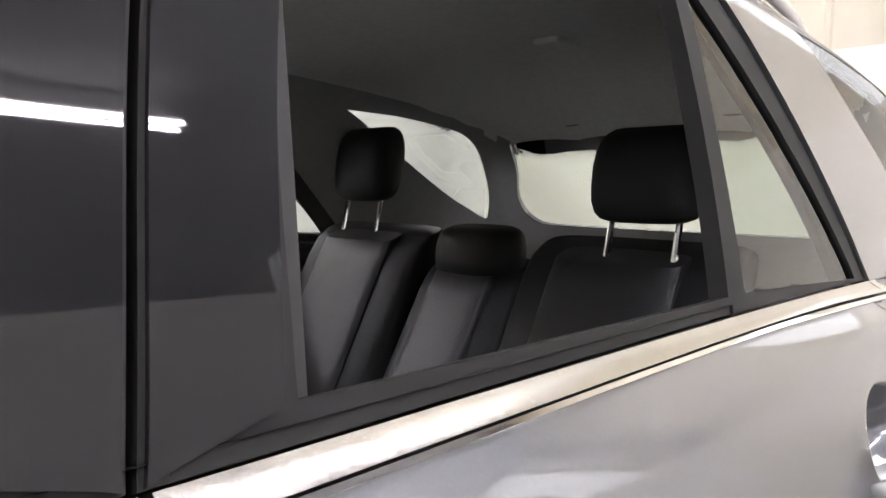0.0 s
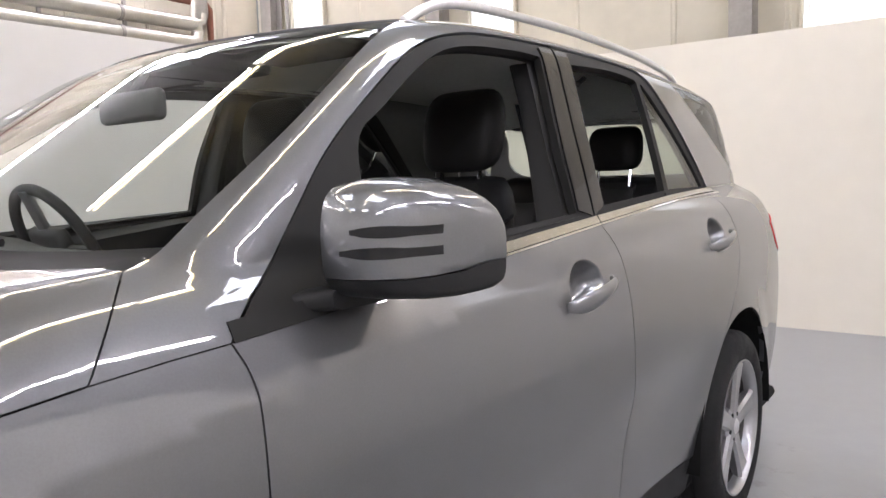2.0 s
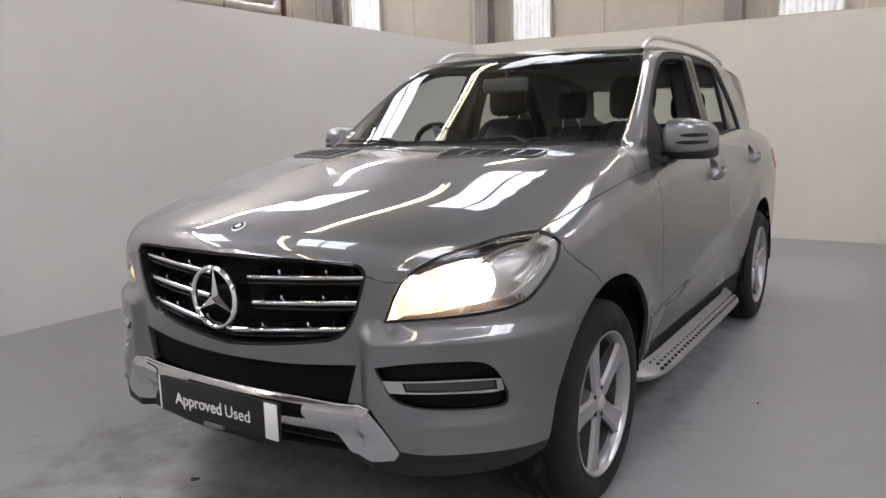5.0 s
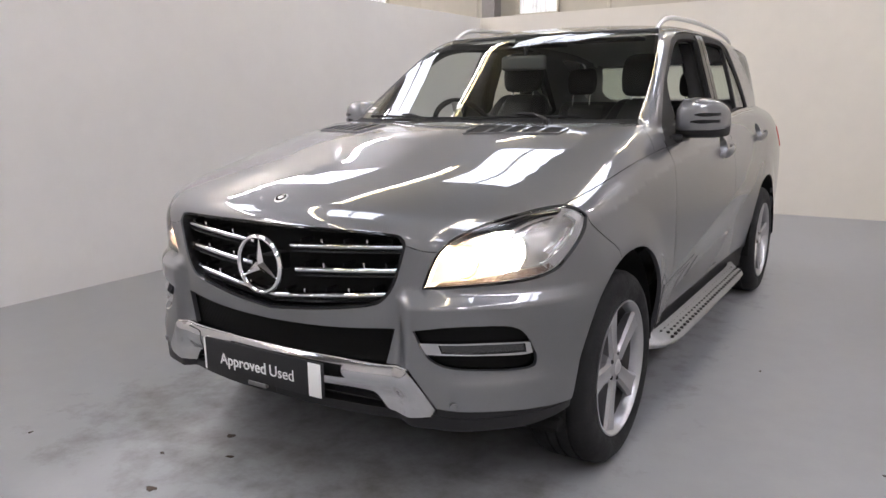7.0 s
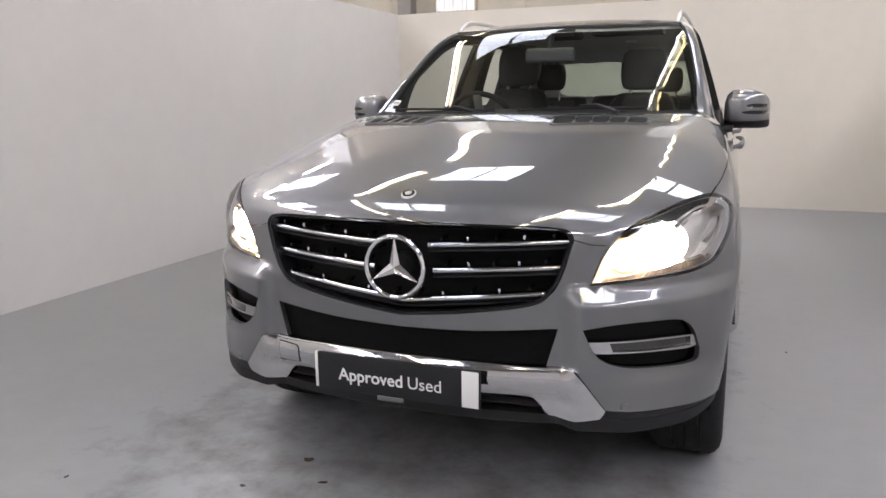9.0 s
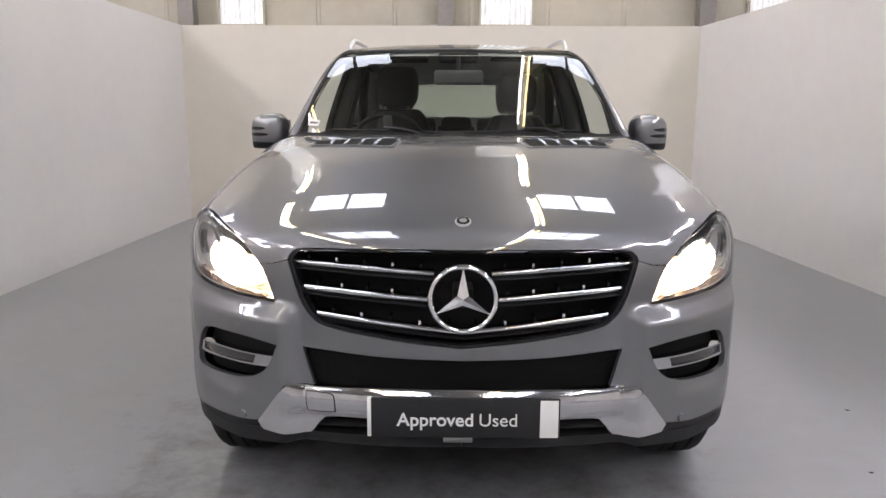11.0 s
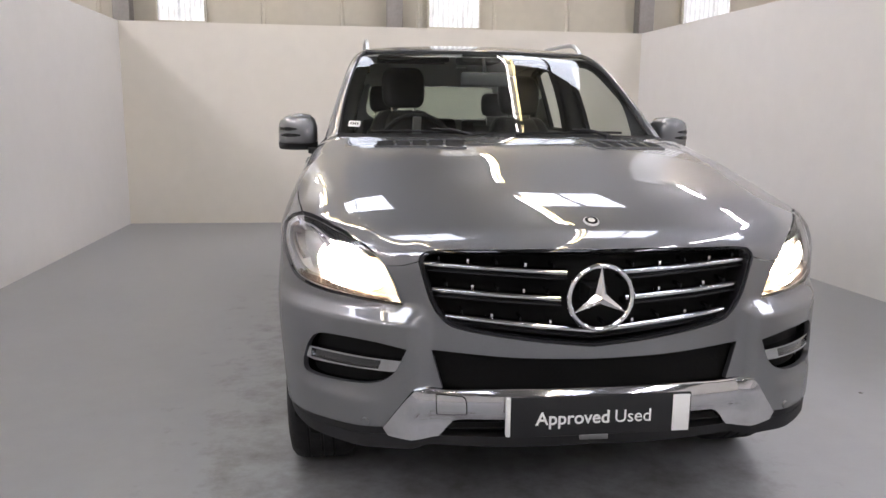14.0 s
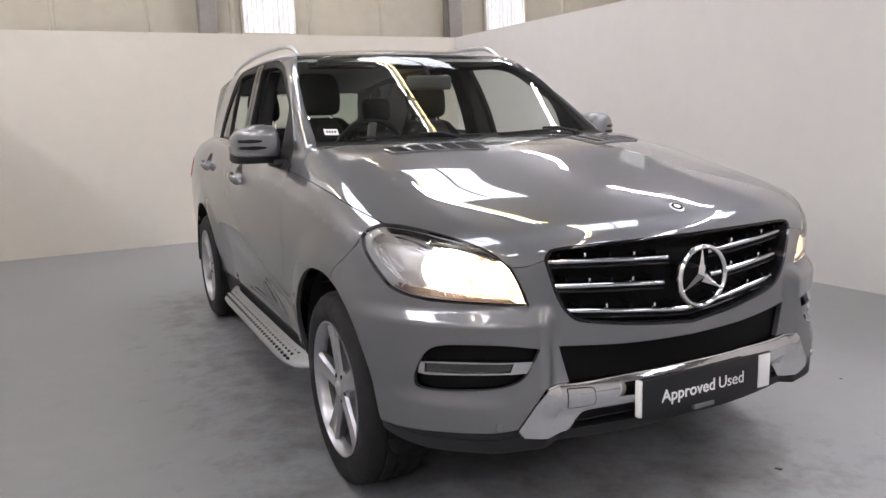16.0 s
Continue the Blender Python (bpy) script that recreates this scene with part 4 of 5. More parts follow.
def wheel(s, y, turn):
    w = tagged(new("wheel"), "five-spoke silver alloy wheel with a black tyre")
    w.parent = car
    w.matrix_basis = pose(s * 0.83, y, HUB, 0, 0, 0 if s > 0 else 180)
    T = lathe([(-0.105, 0.245), (-0.12, 0.262), (-0.128, 0.30), (-0.122, 0.335), (-0.105, 0.356), (-0.085, 0.366), (-0.045, 0.3675), (-0.043, 0.361), (-0.035, 0.361), (-0.033, 0.368), (-0.004, 0.368), (-0.002, 0.361), (0.006, 0.361), (0.008, 0.368), (0.045, 0.3675), (0.047, 0.361), (0.055, 0.361), (0.057, 0.367), (0.085, 0.366), (0.105, 0.356), (0.12, 0.338), (0.127, 0.305), (0.124, 0.285), (0.122, 0.27), (0.116, 0.258), (0.108, 0.25), (0.09, 0.246)], 72)
    part("tyre", T, TYRE, w, "black tyre with worn tread")
    rim = lathe([(0.092, 0.236), (0.108, 0.246), (0.116, 0.256), (0.121, 0.258), (0.122, 0.252), (0.113, 0.244), (0.1, 0.237), (0.075, 0.232)], 72)
    part("rim", rim, SILVER, w, "silver rim")
    part("rim_barrel", lathe([(0.075, 0.232), (0.05, 0.228), (-0.03, 0.222), (-0.11, 0.23), (-0.115, 0.25)], 48), BARREL, w, "rim barrel darkened to stand for the shade inside it")
    part("brake_disc", lathe([(0.02, 0.0), (0.02, 0.17), (-0.005, 0.17), (-0.005, 0.0)], 40), BRAKE, w, "steel brake disc")
    part("wheel_inside", lathe([(-0.02, 0.0), (-0.02, 0.222)], 40), DARK, w)
    hub = lathe([(0.105, 0.0), (0.105, 0.028), (0.1, 0.034), (0.096, 0.06), (0.085, 0.075), (0.05, 0.08), (0.0, 0.08)], 40)
    part("hub", hub, SILVER, w)
    part("hub_cap", lathe([(0.112, 0.0), (0.111, 0.02), (0.104, 0.03)], 30), SATIN, w, "small round hub cap")
    for k in range(5):
        a = radians(turn + 72 * k)
        rings = []
        for r, wd, fx, bx in ((0.05, 0.034, 0.100, 0.05), (0.09, 0.034, 0.101, 0.05), (0.14, 0.036, 0.103, 0.055), (0.19, 0.041, 0.106, 0.06), (0.228, 0.05, 0.109, 0.07), (0.244, 0.062, 0.108, 0.08)):
            sec = [(bx, -wd * 0.75), (fx - 0.012, -wd), (fx, -wd * 0.72), (fx - 0.004, -wd * 0.18), (fx - 0.004, wd * 0.18), (fx, wd * 0.72), (fx - 0.012, wd), (bx, wd * 0.75)]
            rings.append([(x, r * math.cos(a) - t * math.sin(a), r * math.sin(a) + t * math.cos(a)) for x, t in sec])
        part("spoke", loft(rings), SILVER, w)
        b = a + radians(36)
        nut = lathe([(0.1, 0.0), (0.1, 0.008), (0.094, 0.01), (0.08, 0.01)], 10)
        bmesh.ops.translate(nut, vec=(0, 0.052 * math.cos(b), 0.052 * math.sin(b)), verts=nut.verts)
        part("wheel_bolt", nut, BLACK, w)


for s in (1, -1):
    wheel(s, AXLE_F, 36 if s > 0 else 100)
    wheel(s, AXLE_R, 10 if s > 0 else 60)
    for y in (AXLE_F, AXLE_R):
        rings = []
        for k in range(13):
            a = math.pi * (k / 12 * 1.04 - 0.02)
            rings.append([(s * x, y + 0.475 * math.cos(a), HUB + 0.462 * math.sin(a)) for x in (0.945 if y > 0 else 0.915, 0.6)])
        bm = loft(rings, False, False)
        part("arch_liner_and_blocker", bm, DARK, car, "black wheel arch liner")
        # added block, hidden behind the wing, against light leaking past the liner
        part("arch_liner_and_blocker", rbox((s * 0.62, y + 0.30, 0.72), (s * 0.87, y + 0.70 if y > 0 else y + 0.5, 1.0), 0.02), DARK, car)
        bm = bmesh.new()
        bm.faces.new([bm.verts.new((s * 0.62, y + 0.47 * math.cos(math.pi * k / 16), HUB - 0.12 + 0.585 * math.sin(math.pi * k / 16))) for k in range(17)])
        part("arch_liner_and_blocker", bm, DARK, car)
part("underbody", rbox((-0.88, -1.95, 0.24), (0.88, 2.3, 0.30), 0.03), DARK, car, "dark underbody")
part("rear_bumper", rbox((-0.78, 2.12, 0.42), (0.78, 2.36, 1.03), 0.06, 3), PAINT, car, "grey metallic rear bumper")
# hidden dark block, added so that no light shows through at the rear
part("rear_light_block", rbox((-0.8, 1.87, 0.3), (0.8, 2.2, 1.0), 0.03), DARK, car)
part("engine_bay", rbox((-0.6, -2.2, 0.3), (0.6, -1.3, 0.9), 0.03), DARK, car)


# wing mirrors
def mirror(s):
    spec = [(0.878, -0.685, -0.56, 1.22, 1.30), (0.888, -0.71, -0.535, 1.212, 1.335), (0.912, -0.73, -0.52, 1.208, 1.358), (0.955, -0.732, -0.512, 1.208, 1.363), (0.995, -0.722, -0.505, 1.208, 1.359), (1.035, -0.692, -0.497, 1.208, 1.346), (1.058, -0.65, -0.49, 1.209, 1.331), (1.071, -0.60, -0.487, 1.212, 1.313), (1.077, -0.55, -0.487, 1.22, 1.292)]

    def rings(spec):
        out = []
        for x, y0, y1, z0, z1 in spec:
            cy, cz, hy, hz = (y0 + y1) / 2, (z0 + z1) / 2, (y1 - y0) / 2, (z1 - z0) / 2
            ring = []
            for a in np.linspace(0, 2 * math.pi, 28, endpoint=False):
                c, q = math.cos(a), math.sin(a)
                e = 0.55
                ring.append((s * x, cy + hy * math.copysign(abs(c) ** e, c), cz + hz * math.copysign(abs(q) ** e, q)))
            out.append(ring)
        return out
    def shell(lower):
        """The upper painted or the lower black half of the housing: one outline, parted along a level line."""
        out = []
        for x, y0, y1, z0, z1 in spec:
            z0 = z0 - 0.024
            cut = z0 + 0.034 + 0.10 * (x - 0.878) * 0.12
            cy, cz, hy, hz = (y0 + y1) / 2, (z0 + z1) / 2, (y1 - y0) / 2, (z1 - z0) / 2
            k = min(max((cut - cz) / hz, -1), 1)
            q0 = math.asin(math.copysign(abs(k) ** (1 / 0.62), k))
            angles = np.linspace(math.pi - q0, 2 * math.pi + q0, 18) if lower else np.linspace(q0, math.pi - q0, 26)
            d = -0.0015 if lower else 0.0
            ring = []
            for a in angles:
                c, q = math.cos(a), math.sin(a)
                ring.append((s * x, cy + (hy + d) * math.copysign(abs(c) ** 0.5, c), cz + (hz + d) * math.copysign(abs(q) ** 0.62, q) - (0.003 if lower else 0)))
            out.append(ring)
        return out
    m = part("wing_mirror", loft(shell(False)), PAINT, car, "grey wing mirror with a black base")
    part("mirror_base", loft(shell(True)), BLACK, m, "black lower cap")
    arm = [(0.80, -0.80, -0.62, 1.155, 1.20), (0.84, -0.785, -0.62, 1.158, 1.196), (0.88, -0.75, -0.60, 1.162, 1.2), (0.92, -0.72, -0.58, 1.167, 1.205)]
    part("mirror_arm", loft(rings(arm)), BLACK, m, "black mounting arm")
    for z, x0, x1 in ((1.287, 0.972, 1.062), (1.257, 0.955, 1.062)):
        slot = []
        for k in range(13):
            u = k / 12
            x = x0 + (x1 - x0) * u
            y0, y1, z0, z1 = (float(np.interp(x, [q[0] for q in spec], [q[i] for q in spec])) for i in (1, 2, 3, 4))
            z0 -= 0.024
            v = min(abs((z - (z0 + z1) / 2) / ((z1 - z0) / 2)), 0.98)
            y = (y0 + y1) / 2 - (y1 - y0) / 2 * (1 - v ** (2 / 0.62)) ** 0.25 - 0.0065
            h = 0.0085 * math.sin(math.pi * min(max(u, 0.05), 0.8)) ** 0.5
            slot.append([(s * x, y + d, z + t) for d, t in ((0, h), (0, -h), (0.016, -h), (0.016, h))])
        part("indicator_slot", loft(slot), GLOSS, m, "dark indicator strip")
    glass = rbox((s * 0.90, -0.512, 1.235), (s * 1.045, -0.492, 1.32), 0.008)
    part("mirror_glass", glass, CHROME, m, "mirror glass")


both(mirror)


# roof rails and running boards
def rails(s):
    pts = curve([(0.612, -0.15, 1.71), (0.613, -0.07, 1.75), (0.614, 0.03, 1.777), (0.614, 0.25, 1.791), (0.612, 0.7, 1.796), (0.608, 1.2, 1.779), (0.60, 1.55, 1.748), (0.597, 1.66, 1.715)], 6)
    part("roof_rail", tube([(s * p[0], p[1], p[2]) for p in pts], 0.0105, 12, flat=1.2), SATIN, car, "satin aluminium roof rail")
    rings = []
    for y, xi, xo in ((-1.06, 0.90, 0.915), (-1.045, 0.895, 0.94), (-1.01, 0.89, 0.967), (-0.93, 0.90, 0.99), (-0.8, 0.905, 1.0), (-0.5, 0.905, 1.002), (0.4, 0.905, 1.002), (0.52, 0.9, 0.995), (0.59, 0.885, 0.975), (0.625, 0.89, 0.95), (0.64, 0.90, 0.92)):
        rings.append([(s * xi, y, 0.352), (s * (xo - 0.016), y, 0.322), (s * (xo - 0.004), y, 0.315), (s * xo, y, 0.306), (s * (xo - 0.006), y, 0.295), (s * (xo - 0.03), y, 0.288), (s * xi, y, 0.29)])
    b = part("running_board", loft(rings), BOARD, car, "aluminium running board with dark rubber studs")
    for i in range(34):
        for j in range(3):
            y, x = -0.93 + i * 0.05 + (j % 2) * 0.025, 0.922 + j * 0.027
            if y > 0.55:
                continue
            st = bmesh.new()
            bmesh.ops.create_cone(st, cap_ends=True, segments=10, radius1=0.0105, radius2=0.009, depth=0.008)
            bmesh.ops.scale(st, vec=(0.8, 1.35, 1), verts=st.verts)
            bmesh.ops.translate(st, vec=(s * x, y, 0.351 - (x - 0.88) * 0.265), verts=st.verts)
            part("stud", st, RUBBER, b)


both(rails)


# bonnet vents, wipers, sticker
def vent(s):
    out = curve([(0.262, -1.362), (0.42, -1.328), (0.598, -1.283)], 5) + curve([(0.606, -1.30), (0.606, -1.385), (0.596, -1.402)], 4) + curve([(0.596, -1.402), (0.43, -1.475), (0.285, -1.54)], 5) + curve([(0.272, -1.53), (0.262, -1.45), (0.255, -1.37)], 4)
    v = panel("bonnet_vent", out, "top", GRILLE_BLACK, car, "black bonnet air vent with ribs", sign=s, off=0.002, depth=0.004, gap=0)
    rim = [np.array(p) + (np.array(p) - (0.43, -1.41)) * 0.07 for p in out]
    panel("vent_rim", rim, "top", PAINT, v, "raised painted rim", sign=s, holes=[out], off=0.007, depth=0.008, gap=0, grid=0.02)
    for k in range(1, 5):
        u = k / 5
        a, b = np.array((0.262 + 0.338 * u, -1.365 + 0.08 * u)), np.array((0.285 + 0.312 * u, -1.535 + 0.132 * u))
        e = np.array((0.006, 0))
        panel("vent_rib", [a - e, a + e, b + e, b - e], "top", PAINT, v, sign=s, off=0.006, depth=0.006, gap=0, grid=0.02)


both(vent)


def on_glass(x, t, lift=0.012):
    """A place on the windscreen: t from its foot to its head."""
    z = 1.285 + 0.40 * t
    q = z - 1.25
    y = -1.167 + 0.34 * x * x + q * 1.755 - 0.24 * x * x * (q - 0.2)
    return Vector((x, y - lift * 0.5, z + lift))


for x0, x1, t0, t1 in ((0.02, 0.56, -0.045, -0.03), (-0.62, -0.08, -0.03, -0.05)):
    pts = [on_glass(x0 + (x1 - x0) * k / 10, t0 + (t1 - t0) * k / 10 + 0.01 * math.sin(math.pi * k / 10), 0.014) for k in range(11)]
    w = part("wiper", tube(pts, 0.005, 6, flat=1.3), RUBBER, car, "black wiper blade at rest")
    m = pts[5]
    arm = [Vector((x0 * 0.2 + x1 * 0.8, m.y - 0.045, m.z - 0.012)), (m + pts[8]) / 2 + Vector((0, -0.02, 0.012)), m + Vector((0, 0, 0.012))]
    part("wiper_arm", tube(arm, [0.009, 0.007, 0.005], 8), BLACK, w, "black wiper arm")
    part("wiper_pivot", rbox((arm[0].x - 0.014, arm[0].y - 0.014, arm[0].z - 0.02), (arm[0].x + 0.014, arm[0].y + 0.014, arm[0].z + 0.006), 0.006), BLACK, w)
part("cowl", rbox((-0.72, -1.12, 1.20), (0.72, -0.98, 1.252), 0.01), BLACK, car, "black scuttle panel under the windscreen")
p0 = on_glass(-0.725, 0.035, 0.006)
st = bmesh.new()
u, v = (on_glass(-0.67, 0.03, 0.006) - p0), (on_glass(-0.72, 0.1, 0.006) - p0)
st.faces.new([st.verts.new(p) for p in (p0, p0 + u, p0 + u + v, p0 + v)])
st = part("sticker", st, WHITE, car, "small white paper label on the windscreen", smooth=False)
for k in range(4):
    bm = bmesh.new()
    a = p0 + u * (0.15 + 0.19 * k) + v * 0.3 + Vector((0, -0.001, 0.001))
    bm.faces.new([bm.verts.new(p) for p in (a, a + u * 0.12, a + u * 0.12 + v * 0.4, a + v * 0.4)])
    part("print_bar", bm, BLACK, st, smooth=False)


# ---- inside the car ----
def pad(rings, e=0.5, n=24):
    """A cushion: rings of (x, y, z, half width, half depth, tilt) with squared-off round sections."""
    out = []
    for x, y, z, w, d, tilt in rings:
        t = radians(tilt)
        ring = []
        for a in np.linspace(0, 2 * math.pi, n, endpoint=False):
            c, q = math.cos(a), math.sin(a)
            u, v = w * math.copysign(abs(c) ** e, c), d * math.copysign(abs(q) ** e, q)
            ring.append((x + u, y + v * math.cos(t), z + v * math.sin(t)))
        out.append(ring)
    return loft(out)


LEATHER_MID = material("dark_grey_leather", (0.018, 0.0178, 0.0175), 0.5, noise_scale=25, noise_amount=0.12, bump=0.5, bump_scale=350)


def headrest(host, x, y, z0, z1, hw, hd, lean=10):
    h = z1 - z0
    rings = []
    for u, k in ((0.0, 0.5), (0.03, 0.7), (0.1, 0.86), (0.22, 0.96), (0.4, 1.0), (0.6, 1.0), (0.76, 0.95), (0.87, 0.86), (0.94, 0.73), (0.985, 0.55), (1.0, 0.35)):
        rings.append((x, y + h * u * math.tan(radians(lean)) * 0.6, z0 + h * u, hw * (0.35 + 0.65 * k), hd * k, lean))
    hr = part("headrest", pad(rings, 0.74, 28), LEATHER, host, "black leather headrest")
    for s in (1, -1):
        part("headrest_post", tube([(x + s * 0.07, y - 0.02, z0 - 0.09), (x + s * 0.07, y, z0 + 0.03)], 0.0065, 8), CHROME, hr, "chrome post")


def front_seat(x, y, lift):
    seat = tagged(new("front_seat"), "black leather front seat with a headrest")
    seat.parent = car
    rings = []
    for u, w, d in ((0, 0.2, 0.04), (0.03, 0.235, 0.07), (0.15, 0.25, 0.085), (0.4, 0.262, 0.088), (0.65, 0.25, 0.08), (0.82, 0.215, 0.07), (0.93, 0.18, 0.06), (0.985, 0.15, 0.045), (1.0, 0.12, 0.02)):
        rings.append((x, y - 0.30 + 0.33 * u, 0.68 + 0.67 * u + lift, w, d, 24 - 10 * u))
    part("backrest", pad(rings), LEATHER, seat, "black leather backrest")
    mid = [(r[0], r[1] - r[4] * 0.55, r[2], r[3] * 0.6, r[4] * 0.55, r[5]) for r in rings[1:-1]]
    part("backrest_panel", pad(mid), LEATHER_MID, seat, "grey leather centre panel")
    for s in (1, -1):
        part("bolster", pad([(x + s * r[3] * 0.86, r[1] - r[4] * 0.5, r[2], 0.042, r[4] * 0.85, r[5]) for r in rings[1:6]], 0.8, 14), LEATHER, seat)
    rings = [(x, y - 0.80, 0.64, 0.2, 0.04, 90), (x, y - 0.78, 0.64, 0.245, 0.07, 90), (x, y - 0.70, 0.64, 0.258, 0.08, 90), (x, y - 0.45, 0.62, 0.262, 0.085, 90), (x, y - 0.22, 0.60, 0.255, 0.08, 90)]
    part("seat_cushion", pad(rings), LEATHER, seat, "black leather cushion")
    headrest(seat, x, y + 0.035, 1.375 + lift, 1.615 + lift, 0.135, 0.075, 12)


front_seat(0.38, 0.36, 0.0)
front_seat(-0.38, 0.27, 0.035)
bench = tagged(new("rear_seat"), "black leather rear bench with three headrests")
bench.parent = car
for x, w in ((0.39, 0.23), (0.0, 0.15), (-0.39, 0.23)):
    rings = []
    for u, k in ((0, 0.85), (0.05, 1), (0.5, 1), (0.9, 0.97), (0.97, 0.85), (1, 0.5)):
        rings.append((x, 1.22 + 0.25 * u, 0.75 + (0.56 if x else 0.50) * u, w * (0.9 + 0.1 * k), 0.085 * k, 22))
    part("backrest", pad(rings), LEATHER, bench, "black leather backrest")
    rings = [(r[0], r[1] - 0.05, r[2], r[3] * 0.6, r[4] * 0.5, r[5]) for r in rings[1:-1]]
    part("backrest_panel", pad(rings), LEATHER_MID, bench, "grey leather centre panel")
    part("seat_cushion", pad([(x, 0.72, 0.66, w * 0.9, 0.05, 90), (x, 0.75, 0.66, w, 0.085, 90), (x, 1.2, 0.64, w, 0.09, 90)]), LEATHER, bench, "black leather cushion")
headrest(bench, 0.43, 1.43, 1.36, 1.535, 0.115, 0.06, 8)
headrest(bench, -0.445, 1.46, 1.385, 1.58, 0.115, 0.06, 8)
headrest(bench, 0.0, 1.44, 1.215, 1.335, 0.12, 0.06, 8)
part("boot_cover", rbox((-0.68, 1.6, 1.14), (0.68, 2.2, 1.17), 0.01), DASH, car, "dark load cover behind the rear seats")

# dashboard, steering wheel, mirror
rings = []
for x in np.linspace(-0.76, 0.76, 15):
    hump = 0.03 * math.exp(-((x + 0.37) / 0.17) ** 2)
    rings.append([(x, -1.02, 0.8), (x, -1.02, 1.225), (x, -0.86, 1.243), (x, -0.72, 1.235 + hump), (x, -0.60, 1.205 + hump), (x, -0.555, 1.16 + hump * 0.6), (x, -0.56, 1.08), (x, -0.62, 0.9), (x, -0.66, 0.75)])
dash = part("dashboard", loft(rings), DASH, car, "black dashboard")
for x in (-0.66, -0.12, 0.12, 0.66):
    bm = lathe([(0.0, 0.0), (0.004, 0.03), (0.0, 0.042), (-0.01, 0.045)], 22)
    bmesh.ops.transform(bm, matrix=Matrix.Translation((x, -0.567, 1.12)) @ Vector((0, 1, 0.1)).to_track_quat("X", "Z").to_matrix().to_4x4(), verts=bm.verts)
    part("air_vent", bm, SATIN, dash, "round air vent")
part("centre_console", rbox((-0.13, -0.62, 0.5), (0.13, 0.25, 0.86), 0.03, 3), DASH, car, "black centre console with an armrest")
wheel_m = Matrix.Translation((-0.37, -0.475, 1.19)) @ Matrix.Rotation(radians(-66), 4, "X")
bm = bmesh.new()
rings = []
for k in range(41):
    a = 2 * math.pi * k / 40
    rings.append([((0.185 + 0.0155 * math.cos(t)) * math.cos(a), (0.185 + 0.0155 * math.cos(t)) * math.sin(a), 0.0155 * math.sin(t)) for t in np.linspace(0, 2 * math.pi, 10, endpoint=False)])
loft(rings, True, False, bm)
bmesh.ops.transform(bm, matrix=wheel_m, verts=bm.verts)
sw = part("steering_wheel", bm, LEATHER, car, "black leather steering wheel")
part("airbag_cover", rbox((-0.09, -0.075, -0.03), (0.09, 0.07, 0.012), 0.025, 3, wheel_m), DASH, sw)
for a in (0, 180, 270):
    part("spoke", rbox((0.07, -0.022, -0.02), (0.185, 0.022, 0.0), 0.006, 2, wheel_m @ Matrix.Rotation(radians(a), 4, "Z")), SATIN if a == 270 else DASH, sw)
im = part("interior_mirror", rbox((-0.13, -0.475, 1.512), (0.13, -0.44, 1.588), 0.017, 4), MIRROR_GREY, car, "grey interior mirror")
part("mirror_stem", tube([(0, -0.46, 1.57), (0, -0.42, 1.63), (0, -0.40, 1.66)], 0.012, 8), BLACK, im)
part("roof_console", rbox((-0.11, -0.36, 1.645), (0.11, -0.10, 1.69), 0.015, 2), TRIM_DARK, car, "dark overhead console")
for s in (1, -1):
    part("sun_visor", rbox((s * 0.18, -0.30, 1.655), (s * 0.55, -0.12, 1.672), 0.008, 2, Matrix.Translation((0, 0, 0.0))), TRIM_DARK, car, "dark folded sun visor")
part("cabin_floor", rbox((-0.8, -1.0, 0.32), (0.8, 2.2, 0.42), 0.02), DARK, car)
part("bulkhead", rbox((-0.8, -1.15, 0.35), (0.8, -1.03, 1.15), 0.02), DARK, car)
panel("headliner", front_edge + roof_half, "cabin", FABRIC, car, "grey cloth headliner", sym=True, off=-0.024, depth=0, gap=-0.03, grid=0.06)
part("ceiling_lamp", rbox((0.12, 1.45, 1.722), (0.19, 1.54, 1.742), 0.009, 4), FABRIC, car, "grey oval ceiling lamp")


